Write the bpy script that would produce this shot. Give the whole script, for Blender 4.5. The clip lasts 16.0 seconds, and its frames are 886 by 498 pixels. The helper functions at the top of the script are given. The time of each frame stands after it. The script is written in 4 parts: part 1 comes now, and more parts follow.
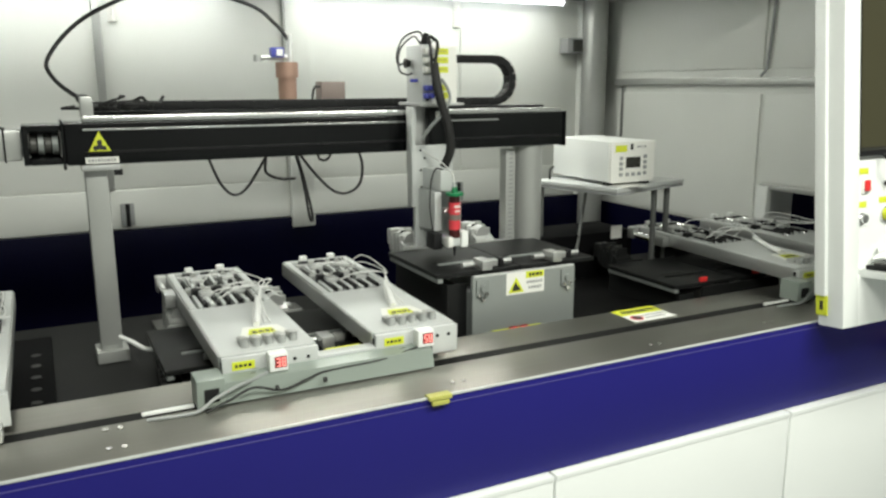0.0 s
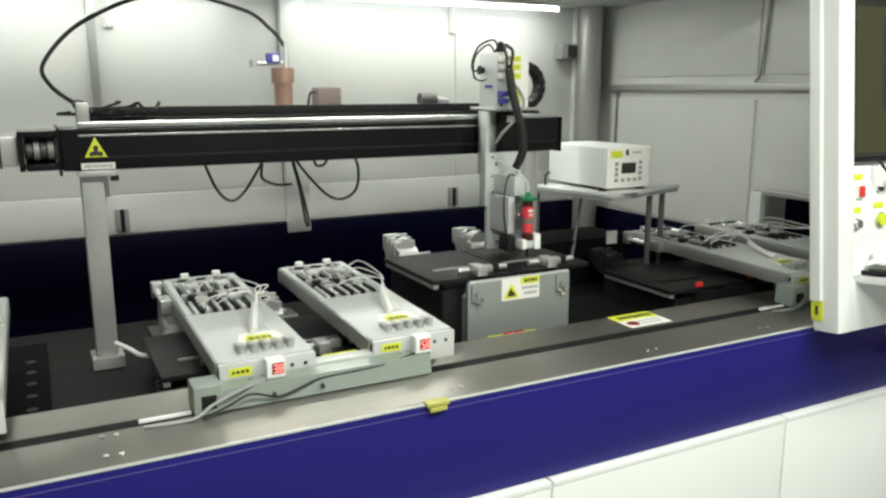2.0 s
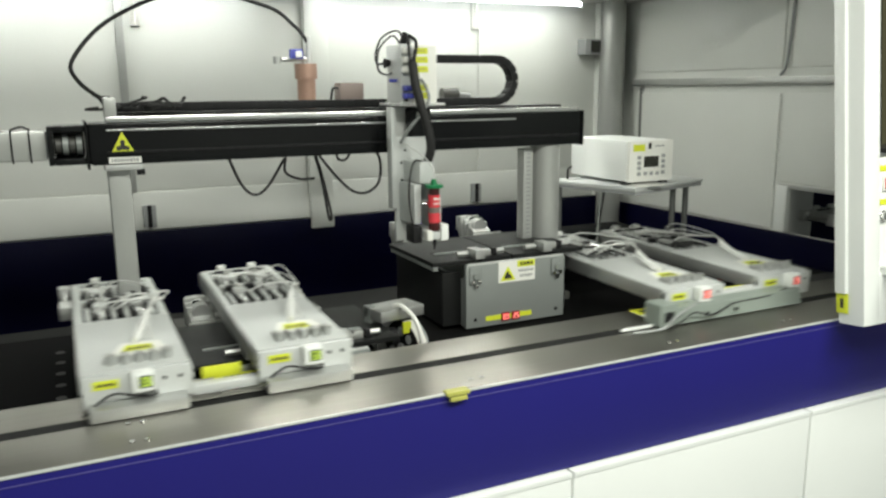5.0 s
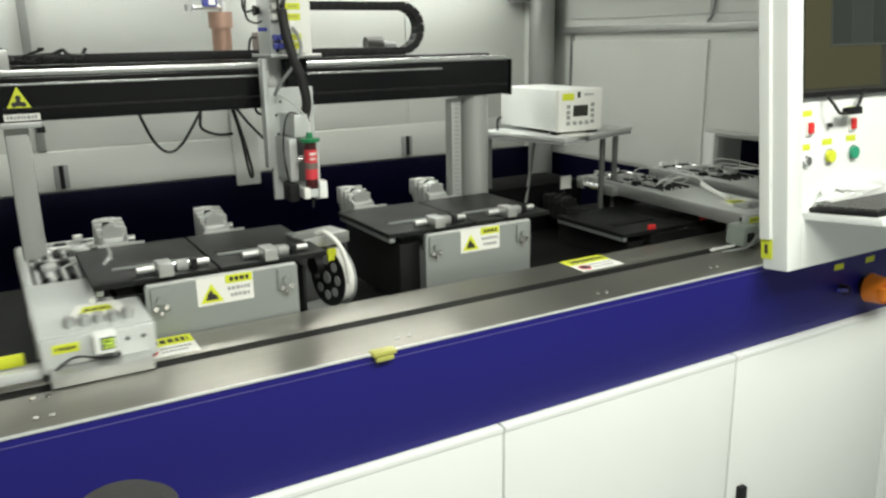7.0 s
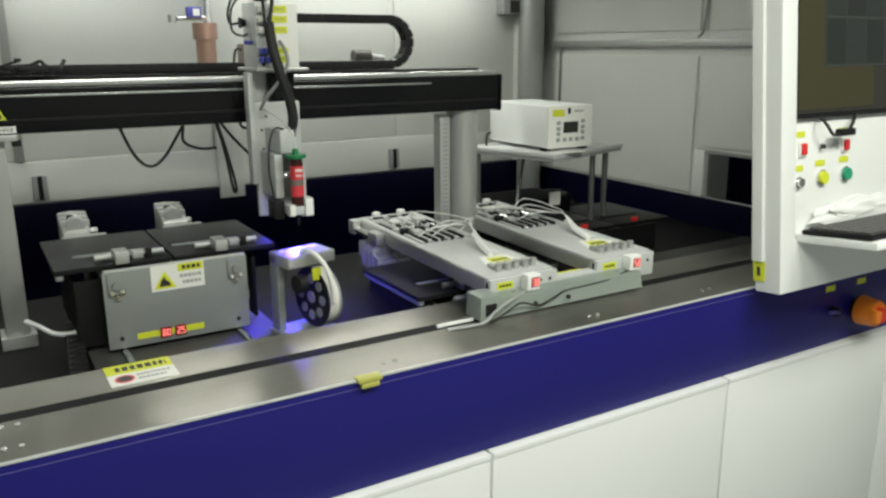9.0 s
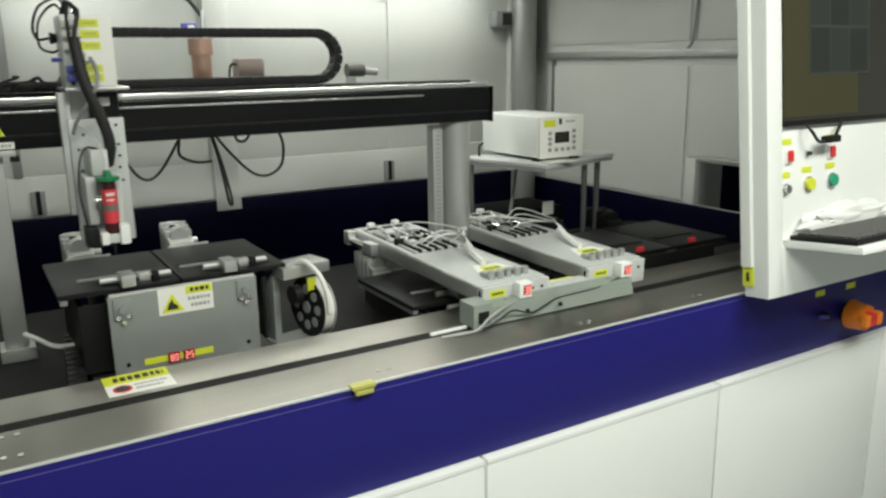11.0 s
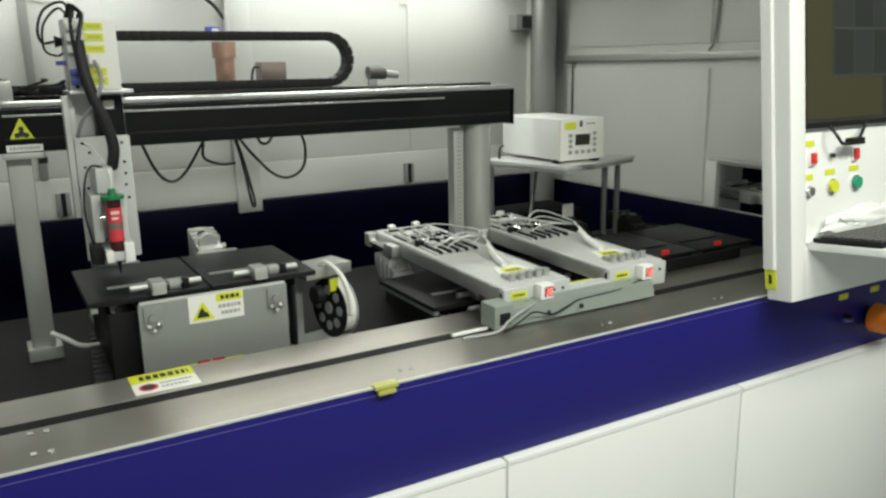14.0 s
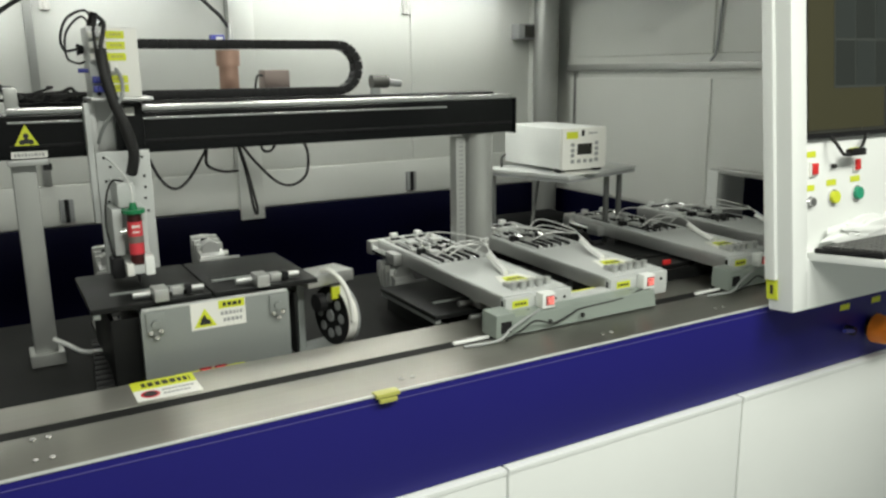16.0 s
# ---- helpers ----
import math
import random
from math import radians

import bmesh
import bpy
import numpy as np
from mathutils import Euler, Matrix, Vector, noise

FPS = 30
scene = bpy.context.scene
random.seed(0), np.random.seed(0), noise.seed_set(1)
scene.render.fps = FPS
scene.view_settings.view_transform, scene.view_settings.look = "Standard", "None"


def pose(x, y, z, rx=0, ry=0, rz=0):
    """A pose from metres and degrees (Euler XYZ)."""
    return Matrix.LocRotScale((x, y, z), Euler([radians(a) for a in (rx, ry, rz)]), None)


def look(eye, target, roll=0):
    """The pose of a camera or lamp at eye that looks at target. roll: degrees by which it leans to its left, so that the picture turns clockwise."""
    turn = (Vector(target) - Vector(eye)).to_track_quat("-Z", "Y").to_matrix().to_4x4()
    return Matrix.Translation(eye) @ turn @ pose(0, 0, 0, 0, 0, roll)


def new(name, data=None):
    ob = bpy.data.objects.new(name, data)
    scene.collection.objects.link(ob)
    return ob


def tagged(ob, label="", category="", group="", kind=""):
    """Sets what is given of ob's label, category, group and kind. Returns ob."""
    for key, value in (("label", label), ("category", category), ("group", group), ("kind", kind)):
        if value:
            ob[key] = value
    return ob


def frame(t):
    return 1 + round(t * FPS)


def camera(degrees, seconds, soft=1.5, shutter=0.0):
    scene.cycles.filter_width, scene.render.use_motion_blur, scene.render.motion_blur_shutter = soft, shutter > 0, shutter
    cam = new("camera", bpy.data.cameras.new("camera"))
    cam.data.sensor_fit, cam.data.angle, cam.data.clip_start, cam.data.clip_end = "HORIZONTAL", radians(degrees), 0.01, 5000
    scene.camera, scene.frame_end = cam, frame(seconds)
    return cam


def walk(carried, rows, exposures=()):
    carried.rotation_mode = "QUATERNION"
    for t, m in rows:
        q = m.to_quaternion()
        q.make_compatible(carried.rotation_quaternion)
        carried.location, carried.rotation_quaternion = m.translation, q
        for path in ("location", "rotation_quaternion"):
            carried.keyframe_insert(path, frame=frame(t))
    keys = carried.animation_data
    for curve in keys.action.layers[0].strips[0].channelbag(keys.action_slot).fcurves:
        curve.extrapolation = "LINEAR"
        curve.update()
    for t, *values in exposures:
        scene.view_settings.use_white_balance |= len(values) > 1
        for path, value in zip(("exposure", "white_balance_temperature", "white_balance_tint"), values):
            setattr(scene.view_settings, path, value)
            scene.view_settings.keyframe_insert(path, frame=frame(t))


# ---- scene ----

cam = camera(58.48, 16.0, soft=2.5, shutter=0.5)
PATH = [
    (0, (-0.703, -1.407, 1.546), (0.1847, 0.3370, 1.1357), -0.13),
    (0.5, (-0.700, -1.410, 1.555), (0.1928, 0.3326, 1.1497), -0.13),
    (1, (-0.705, -1.406, 1.555), (0.1920, 0.3379, 1.1622), -0.16),
    (1.5, (-0.704, -1.404, 1.550), (0.2008, 0.3353, 1.1552), -0.22),
    (2, (-0.711, -1.403, 1.549), (0.1928, 0.3358, 1.1502), -0.07),
    (2.5, (-0.701, -1.414, 1.553), (0.1774, 0.3384, 1.1577), -0.35),
    (3, (-0.697, -1.420, 1.553), (0.2010, 0.3246, 1.1666), -0.46),
    (3.5, (-0.699, -1.420, 1.548), (0.1848, 0.3316, 1.1594), -0.73),
    (4, (-0.710, -1.423, 1.544), (0.1317, 0.3489, 1.1570), -0.56),
    (6.5, (-0.674, -1.402, 1.517), (0.2531, 0.3047, 1.0386), -0.84),
    (7, (-0.651, -1.388, 1.524), (0.3153, 0.2858, 1.0086), -0.99),
    (7.5, (-0.633, -1.364, 1.524), (0.3385, 0.3100, 1.0190), -0.63),
    (8, (-0.608, -1.344, 1.539), (0.3960, 0.3108, 1.0346), -0.48),
    (8.5, (-0.610, -1.338, 1.536), (0.3883, 0.3194, 1.0288), -0.73),
    (9, (-0.629, -1.340, 1.542), (0.3710, 0.3194, 1.0456), -0.23),
    (11.5, (-0.632, -1.378, 1.543), (0.3742, 0.2880, 1.0830), -1.01),
    (12, (-0.631, -1.379, 1.544), (0.3696, 0.2924, 1.0914), -1.05),
    (12.5, (-0.637, -1.380, 1.543), (0.3573, 0.2963, 1.0926), -1.08),
    (13, (-0.635, -1.377, 1.541), (0.3567, 0.2986, 1.0861), -1.14),
    (13.5, (-0.638, -1.376, 1.541), (0.3477, 0.3027, 1.0819), -0.97),
    (14, (-0.647, -1.375, 1.540), (0.3248, 0.3122, 1.0814), -0.96),
    (14.5, (-0.647, -1.370, 1.544), (0.3184, 0.3195, 1.0835), -0.84),
    (15, (-0.646, -1.366, 1.543), (0.3146, 0.3278, 1.0841), -0.89),
    (15.5, (-0.649, -1.372, 1.542), (0.3155, 0.3204, 1.0902), -0.63),
    (16, (-0.650, -1.379, 1.543), (0.3207, 0.3139, 1.1034), -0.68),
]
EXPOSURES = [(0, 0.30), (4.2, 0.29), (6.3, 0.31), (7.3, 0.31), (8.0, 0.0), (9.2, -0.06), (11.3, 0.02), (16, 0.0)]
walk(cam, [(t, look(eye, target, roll)) for t, eye, target, roll in PATH], EXPOSURES)

# ---- light ----
world = bpy.data.worlds.new("room_air")
world.use_nodes = True
world.node_tree.nodes["Background"].inputs[0].default_value = (0.9, 0.95, 1.0, 1)
world.node_tree.nodes["Background"].inputs[1].default_value = 0.004
scene.world = world


def area_lamp(name, x, y, z, sx, sy, watts, rx=0, color=(0.985, 1.0, 0.90)):
    lamp = bpy.data.lights.new(name, "AREA")
    lamp.shape, lamp.size, lamp.size_y, lamp.energy, lamp.color = "RECTANGLE", sx, sy, watts, color
    ob = new(name, lamp)
    ob.matrix_world = pose(x, y, z, rx)
    return ob


area_lamp("machine_tube_lamp", 0.36, 1.10, 1.915, 1.25, 0.05, 9.5, -35)
area_lamp("machine_tube_lamp", 0.95, 1.78, 1.905, 1.3, 0.08, 3.6)
# Added lamp with no seen source; it brightens the left back wall.
area_lamp("machine_tube_lamp", -0.60, 1.78, 1.905, 1.3, 0.08, 2.5)
area_lamp("room_panel_lamp", -0.45, -1.5, 2.72, 1.2, 0.6, 56)
area_lamp("room_panel_lamp", 1.25, -1.5, 2.72, 1.2, 0.6, 62)

# ---- materials ----


def material(name, color, rough=0.5, metal=0.0, grain=0.06, scale=40.0, blotch=0.08, bump=0.02, stretch=(1, 1, 1), coat=0.0, rough_var=0.1, spec=0.5):
    """Paint, metal or plastic: base colour with fine grain and broad blotches, roughness wear and a fine relief."""
    m = bpy.data.materials.new(name)
    m.use_nodes = True
    n, l = m.node_tree.nodes, m.node_tree.links
    b = n["Principled BSDF"]
    b.inputs["Metallic"].default_value = metal
    b.inputs["Coat Weight"].default_value = coat
    b.inputs["Specular IOR Level"].default_value = spec
    tc = n.new("ShaderNodeTexCoord")
    mp = n.new("ShaderNodeMapping")
    mp.inputs["Scale"].default_value = stretch
    l.new(tc.outputs["Object"], mp.inputs["Vector"])
    fine = n.new("ShaderNodeTexNoise")
    fine.inputs["Scale"].default_value, fine.inputs["Detail"].default_value = scale, 4
    broad = n.new("ShaderNodeTexNoise")
    broad.inputs["Scale"].default_value, broad.inputs["Detail"].default_value = 3.0, 3
    l.new(mp.outputs[0], fine.inputs["Vector"])
    l.new(tc.outputs["Object"], broad.inputs["Vector"])
    add = n.new("ShaderNodeMath")
    add.operation = "MULTIPLY_ADD"
    add.inputs[1].default_value = grain * 2
    l.new(fine.outputs[0], add.inputs[0])
    mul = n.new("ShaderNodeMath")
    mul.operation = "MULTIPLY_ADD"
    mul.inputs[1].default_value, mul.inputs[2].default_value = blotch * 2, 1.0 - grain - blotch
    l.new(broad.outputs[0], mul.inputs[0])
    l.new(mul.outputs[0], add.inputs[2])
    vm = n.new("ShaderNodeVectorMath")
    vm.operation = "SCALE"
    vm.inputs[0].default_value = color
    l.new(add.outputs[0], vm.inputs["Scale"])
    l.new(vm.outputs[0], b.inputs["Base Color"])
    rr = n.new("ShaderNodeMath")
    rr.operation = "MULTIPLY_ADD"
    rr.inputs[1].default_value, rr.inputs[2].default_value = rough_var, rough - rough_var / 2
    l.new(broad.outputs[0], rr.inputs[0])
    l.new(rr.outputs[0], b.inputs["Roughness"])
    if bump:
        bp = n.new("ShaderNodeBump")
        bp.inputs["Strength"].default_value, bp.inputs["Distance"].default_value = bump * 5, 0.001
        l.new(fine.outputs[0], bp.inputs["Height"])
        l.new(bp.outputs[0], b.inputs["Normal"])
    return m


def brushed(m, rough, aniso, way):
    """Brushed metal: the gloss spreads across the brushing, along the direction given."""
    n, l = m.node_tree.nodes, m.node_tree.links
    b = n["Principled BSDF"]
    b.inputs["Anisotropic"].default_value = aniso
    across = n.new("ShaderNodeCombineXYZ")
    for k in range(3):
        across.inputs[k].default_value = way[k]
    l.new(across.outputs[0], b.inputs["Tangent"])
    for k in list(b.inputs["Roughness"].links):
        l.remove(k)
    b.inputs["Roughness"].default_value = rough
    return m


def glow(name, color, strength):
    m = bpy.data.materials.new(name)
    m.use_nodes = True
    b = m.node_tree.nodes["Principled BSDF"]
    b.inputs["Base Color"].default_value = (*color, 1)
    b.inputs["Emission Color"].default_value = (*color, 1)
    b.inputs["Specular IOR Level"].default_value = 0.2
    b.inputs["Emission Strength"].default_value = strength
    return m


WHITE = material("white_powder_coat", (0.77, 0.79, 0.77), 0.42, 0, 0.02, 300, 0.03, 0.03)
WALLWHITE = material("white_wall_sheet", (0.70, 0.715, 0.68), 0.38, 0, 0.02, 200, 0.05, 0.02)
NAVY = material("navy_blue_paint", (0.0125, 0.0105, 0.145), 0.40, 0, 0.04, 250, 0.06, 0.03, spec=0.25)
# Much darker copy of NAVY, with the enclosure's shade put into the colour.
NAVYIN = material("shaded_navy_sheet", (0.0016, 0.0016, 0.015), 0.30, 0, 0.04, 250, 0.10, 0.02, spec=0.15)
STEEL = brushed(material("brushed_stainless_steel", (0.32, 0.315, 0.285), 0.30, 0.96, 0.08, 90, 0.10, 0, (0.02, 1, 1)), 0.33, 0.93, (0, 1, 0))
ALU = material("bead_blasted_aluminium", (0.55, 0.56, 0.55), 0.42, 0.85, 0.05, 250, 0.05, 0.02)
ALUDULL = material("dull_grey_aluminium_plate", (0.27, 0.29, 0.28), 0.5, 0.35, 0.06, 200, 0.08, 0.02)
ALUPAINT = material("pale_grey_anodised_plate", (0.56, 0.58, 0.57), 0.38, 0.2, 0.04, 200, 0.06, 0.02)
FASCIALINE = material("pale_blue_line", (0.10, 0.09, 0.27), 0.5, 0, 0.2, 300, 0.1, 0.0)
ALUDULL2 = material("grey_green_plate", (0.26, 0.30, 0.27), 0.35, 0.2, 0.04, 200, 0.08, 0.02)
POSTGREY = material("pale_grey_extrusion", (0.42, 0.43, 0.415), 0.36, 0.5, 0.03, 150, 0.04, 0.01)
CHROME = material("polished_steel", (0.7, 0.7, 0.7), 0.16, 1.0, 0.03, 90, 0.03, 0)
BLACK = material("black_anodised", (0.005, 0.0055, 0.006), 0.20, 0.0, 0.10, 200, 0.10, 0.01, spec=0.25)
PLASTICBLACK = material("black_plastic", (0.012, 0.012, 0.013), 0.45, 0, 0.15, 150, 0.10, 0.03, spec=0.2)
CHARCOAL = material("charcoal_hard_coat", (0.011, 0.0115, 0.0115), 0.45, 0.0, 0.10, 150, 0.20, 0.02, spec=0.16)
DECKDARK = material("dark_stained_deck", (0.007, 0.007, 0.007), 0.5, 0.0, 0.15, 60, 0.35, 0.03, spec=0.10)
BLACKMATTE = material("flat_black_paint", (0.004, 0.004, 0.0045), 0.75, 0, 0.10, 120, 0.2, 0.02, spec=0.05)
RUBBER = material("black_rubber", (0.014, 0.014, 0.014), 0.6, 0, 0.10, 200, 0.08, 0.02)
COPPER = material("brown_copper_housing", (0.42, 0.27, 0.21), 0.38, 0.5, 0.08, 120, 0.10, 0.02)
GREEN = material("green_plastic", (0.005, 0.17, 0.06), 0.38, 0, 0.04, 150, 0.05, 0.01)
RED = material("red_label", (0.62, 0.045, 0.06), 0.42, 0, 0.04, 150, 0.05, 0.01)
DARKRED = material("dark_red_adhesive", (0.045, 0.006, 0.006), 0.3, 0, 0.04, 150, 0.05, 0.01)
YELLOW = material("yellow_sticker", (0.62, 0.67, 0.035), 0.5, 0, 0.06, 200, 0.05, 0.01)
LABEL = material("white_sticker", (0.76, 0.76, 0.72), 0.5, 0, 0.03, 200, 0.04, 0.01)
INK = material("black_ink", (0.02, 0.02, 0.02), 0.5, 0, 0.05, 200, 0.05, 0)
BLUEPL = material("blue_plastic", (0.05, 0.06, 0.32), 0.4, 0, 0.05, 200, 0.05, 0.01)
GREYTUBE = material("grey_air_hose", (0.27, 0.285, 0.28), 0.35, 0, 0.03, 200, 0.04, 0)
TUBE = material("milky_air_tube", (0.72, 0.73, 0.71), 0.3, 0, 0.02, 200, 0.03, 0)
ORANGE = material("orange_plastic", (0.80, 0.22, 0.015), 0.4, 0, 0.05, 150, 0.05, 0.01)
BTNRED = material("red_plastic", (0.65, 0.03, 0.03), 0.35, 0, 0.04, 150, 0.04, 0)
BTNGREEN = material("green_button", (0.02, 0.30, 0.17), 0.35, 0, 0.04, 150, 0.04, 0)
GREYPL = material("grey_plastic", (0.30, 0.31, 0.31), 0.5, 0, 0.05, 150, 0.05, 0.01)
ROOMWALL = material("room_wall_paint", (0.6, 0.61, 0.6), 0.7, 0, 0.03, 80, 0.06, 0.04)
ROOMFLOOR = material("grey_epoxy_floor", (0.25, 0.27, 0.27), 0.35, 0, 0.05, 60, 0.08, 0.02)
SCREEN = material("dim_monitor_glass", (0.03, 0.03, 0.025), 0.12, 0, 0.02, 60, 0.03, 0)
OLIVE = material("worn_olive_plastic", (0.42, 0.42, 0.10), 0.4, 0, 0.08, 150, 0.12, 0.02)
BASEPLATE = material("dull_dark_steel_plate", (0.07, 0.07, 0.065), 0.45, 0.2, 0.10, 120, 0.2, 0.02)
UVGLOW = glow("ultraviolet_emitter", (0.07, 0.05, 1.0), 17000.0)
LEDRED = glow("red_digits", (1.0, 0.30, 0.26), 0.6)
ALUBRIGHT = material("cover_and_glint_steel", (0.55, 0.56, 0.55), 0.25, 0.8, 0.03, 120, 0.04, 0.01, (0.02, 1, 1))
KEYGREY = material("worn_dark_keys", (0.07, 0.07, 0.068), 0.5, 0, 0.1, 150, 0.1, 0.01)
BEIGE = material("beige_grey_block", (0.17, 0.135, 0.12), 0.5, 0.1, 0.05, 150, 0.08, 0.02)
LEDGREEN = glow("green_digits", (0.45, 0.60, 0.08), 0.5)
LEDDARK = material("display_window", (0.20, 0.012, 0.016), 0.25, 0, 0.02, 60, 0.03, 0)
LEDDARKG = material("display_window_dark", (0.015, 0.03, 0.015), 0.2, 0, 0.02, 60, 0.03, 0)
LEGGREY = material("worn_grey_tube", (0.16, 0.165, 0.16), 0.4, 0.5, 0.05, 150, 0.1, 0.02)
TUBEGLOW = glow("fluorescent_tube", (0.96, 0.99, 1.0), 9.0)
PIXEL1 = glow("screen_olive", (0.036, 0.034, 0.018), 0.35)
PIXEL2 = glow("screen_grey", (0.018, 0.021, 0.019), 0.35)
PIXEL3 = glow("screen_pale", (0.034, 0.038, 0.034), 0.35)
PIXEL4 = glow("screen_slate", (0.022, 0.026, 0.024), 0.35)

# ---- mesh helpers ----


def box(bm, x0, x1, y0, y1, z0, z1, bevel=0.0):
    r = bmesh.ops.create_cube(bm, size=1.0)
    vs = r["verts"]
    for v in vs:
        v.co = Vector(((x0 + x1) / 2 + v.co.x * (x1 - x0), (y0 + y1) / 2 + v.co.y * (y1 - y0), (z0 + z1) / 2 + v.co.z * (z1 - z0)))
    if bevel:
        bmesh.ops.bevel(bm, geom=list({e for v in vs for e in v.link_edges}), offset=bevel, segments=2, profile=0.6, affect="EDGES")
    return bm


def rod(bm, p, q, r, r2=None, seg=16):
    p, q = Vector(p), Vector(q)
    d = q - p
    m = Matrix.Translation((p + q) / 2) @ d.to_track_quat("Z", "Y").to_matrix().to_4x4()
    bmesh.ops.create_cone(bm, cap_ends=True, segments=seg, radius1=r, radius2=r if r2 is None else r2, depth=d.length, matrix=m)
    return bm


def spline(points, n=8):
    ps = [Vector(p) for p in points]
    ps = [2 * ps[0] - ps[1]] + ps + [2 * ps[-1] - ps[-2]]
    out = []
    for i in range(1, len(ps) - 2):
        a, b, c, d = ps[i - 1:i + 3]
        for k in range(n):
            u = k / n
            out.append(0.5 * (2 * b + (c - a) * u + (2 * a - 5 * b + 4 * c - d) * u * u + (3 * b - a - 3 * c + d) * u ** 3))
    return out + [ps[-2]]


def hose(bm, points, r, seg=8, n=8):
    pts = spline(points, n)
    rings = []
    side = Vector((0.13, 0.31, 0.94))
    for i, p in enumerate(pts):
        d = (pts[min(i + 1, len(pts) - 1)] - pts[max(i - 1, 0)]).normalized()
        side = (side - d * side.dot(d)).normalized()
        up = d.cross(side)
        rings.append([bm.verts.new(p + (side * math.cos(a) + up * math.sin(a)) * r) for a in (k * 2 * math.pi / seg for k in range(seg))])
    for a, b in zip(rings, rings[1:]):
        for k in range(seg):
            bm.faces.new((a[k], a[(k + 1) % seg], b[(k + 1) % seg], b[k]))
    bm.faces.new(rings[0][::-1])
    bm.faces.new(rings[-1])
    return bm


def prism(bm, outline, axis, a, b):
    """A plate with the given outline (pairs in the other two axes), from a to b along axis."""
    def at(u, v, w):
        return {"x": (w, u, v), "y": (u, w, v), "z": (u, v, w)}[axis]
    lo = [bm.verts.new(at(u, v, a)) for u, v in outline]
    hi = [bm.verts.new(at(u, v, b)) for u, v in outline]
    k = len(outline)
    bm.faces.new(lo)
    bm.faces.new(hi[::-1])
    for i in range(k):
        bm.faces.new((lo[i], hi[i], hi[(i + 1) % k], lo[(i + 1) % k]))
    bmesh.ops.recalc_face_normals(bm, faces=bm.faces[:])
    return bm


def mesh_ob(name, bm, mat, smooth=True):
    me = bpy.data.meshes.new(name)
    bmesh.ops.recalc_face_normals(bm, faces=bm.faces[:])
    bm.to_mesh(me)
    bm.free()
    me.materials.append(mat)
    if smooth:
        for p in me.polygons:
            p.use_smooth = True
        me.set_sharp_from_angle(angle=radians(35))
    return new(name, me)


def part(name, bm, mat, parent, label=""):
    ob = mesh_ob(name, bm, mat)
    ob.parent = parent
    return tagged(ob, label=label)


def thing(name, label, category, group="", m=None):
    ob = tagged(new(name), label=label, category=category, group=group)
    if m is not None:
        ob.matrix_world = m
    return ob


def setting(name, bm, mat, label, category="structure"):
    return tagged(mesh_ob(name, bm, mat), label=label, category=category, kind="structure")


def B():
    return bmesh.new()


def block(name, mat, parent, x0, x1, y0, y1, z0, z1, bevel=0.0015, label=""):
    return part(name, box(B(), x0, x1, y0, y1, z0, z1, bevel), mat, parent, label)


def bars(name, parent, mat, x0, x1, y, z, h, n, seed=1, axis="y", t=0.0006):
    """Unreadable writing as a row of small bars on an upright face (axis y) or a flat one (axis z)."""
    rnd = random.Random(seed)
    bm, x = B(), x0
    while x < x1:
        w = (x1 - x0) / n * rnd.uniform(0.5, 1.0)
        if axis == "y":
            box(bm, x, min(x + w, x1), y - t, y, z, z + h)
        else:
            box(bm, x, min(x + w, x1), y, y + h, z, z + t)
        x += w + (x1 - x0) / n * 0.3
    return part(name, bm, mat, parent)


def numerals(parent, mat, x0, x1, y, z0, z1, shapes="25"):
    """Two lit seven-segment figures on an upright display."""
    w = (x1 - x0) / len(shapes)
    lit = {"2": "abged", "5": "afgcd", "0": "abcdef", "8": "abcdefg", "1": "bc", "3": "abgcd"}
    bm, t = B(), (z1 - z0) * 0.13
    zm = (z0 + z1) / 2
    for i, s in enumerate(shapes):
        a, b = x0 + i * w + w * 0.12, x0 + (i + 1) * w - w * 0.12
        seg = {"a": (a, b, z1 - t, z1), "g": (a, b, zm - t / 2, zm + t / 2), "d": (a, b, z0, z0 + t), "f": (a, a + t, zm, z1), "b": (b - t, b, zm, z1), "e": (a, a + t, z0, zm), "c": (b - t, b, z0, zm)}
        for k in lit[s]:
            u0, u1, v0, v1 = seg[k]
            box(bm, u0, u1, y - 0.0006, y, v0, v1)
    return part("digits", bm, mat, parent)


# ---- the machine's structure ----
XR, YB = 1.95, 2.0
setting("floor", box(B(), -4, 5, -4, 2.3, -0.25, -0.15), ROOMFLOOR, "grey epoxy workshop floor in front of the machine", "floor")
setting("ceiling", box(B(), -4, 5, -4, 2.3, 2.8, 2.9), ROOMWALL, "plain pale workshop ceiling", "ceiling")
setting("wall_south", box(B(), -4, 5, -4.1, -4, -0.15, 2.8), ROOMWALL, "plain pale workshop wall behind the camera", "wall")
setting("wall_west", box(B(), -4.1, -4, -4, 2.3, -0.15, 2.8), ROOMWALL, "plain pale workshop wall", "wall")
setting("wall_east", box(B(), 5, 5.1, -4, 2.3, -0.15, 2.8), ROOMWALL, "plain pale workshop wall", "wall")
setting("wall_north", box(B(), -4, 5, 2.3, 2.4, -0.15, 2.8), ROOMWALL, "plain pale workshop wall behind the machine", "wall")

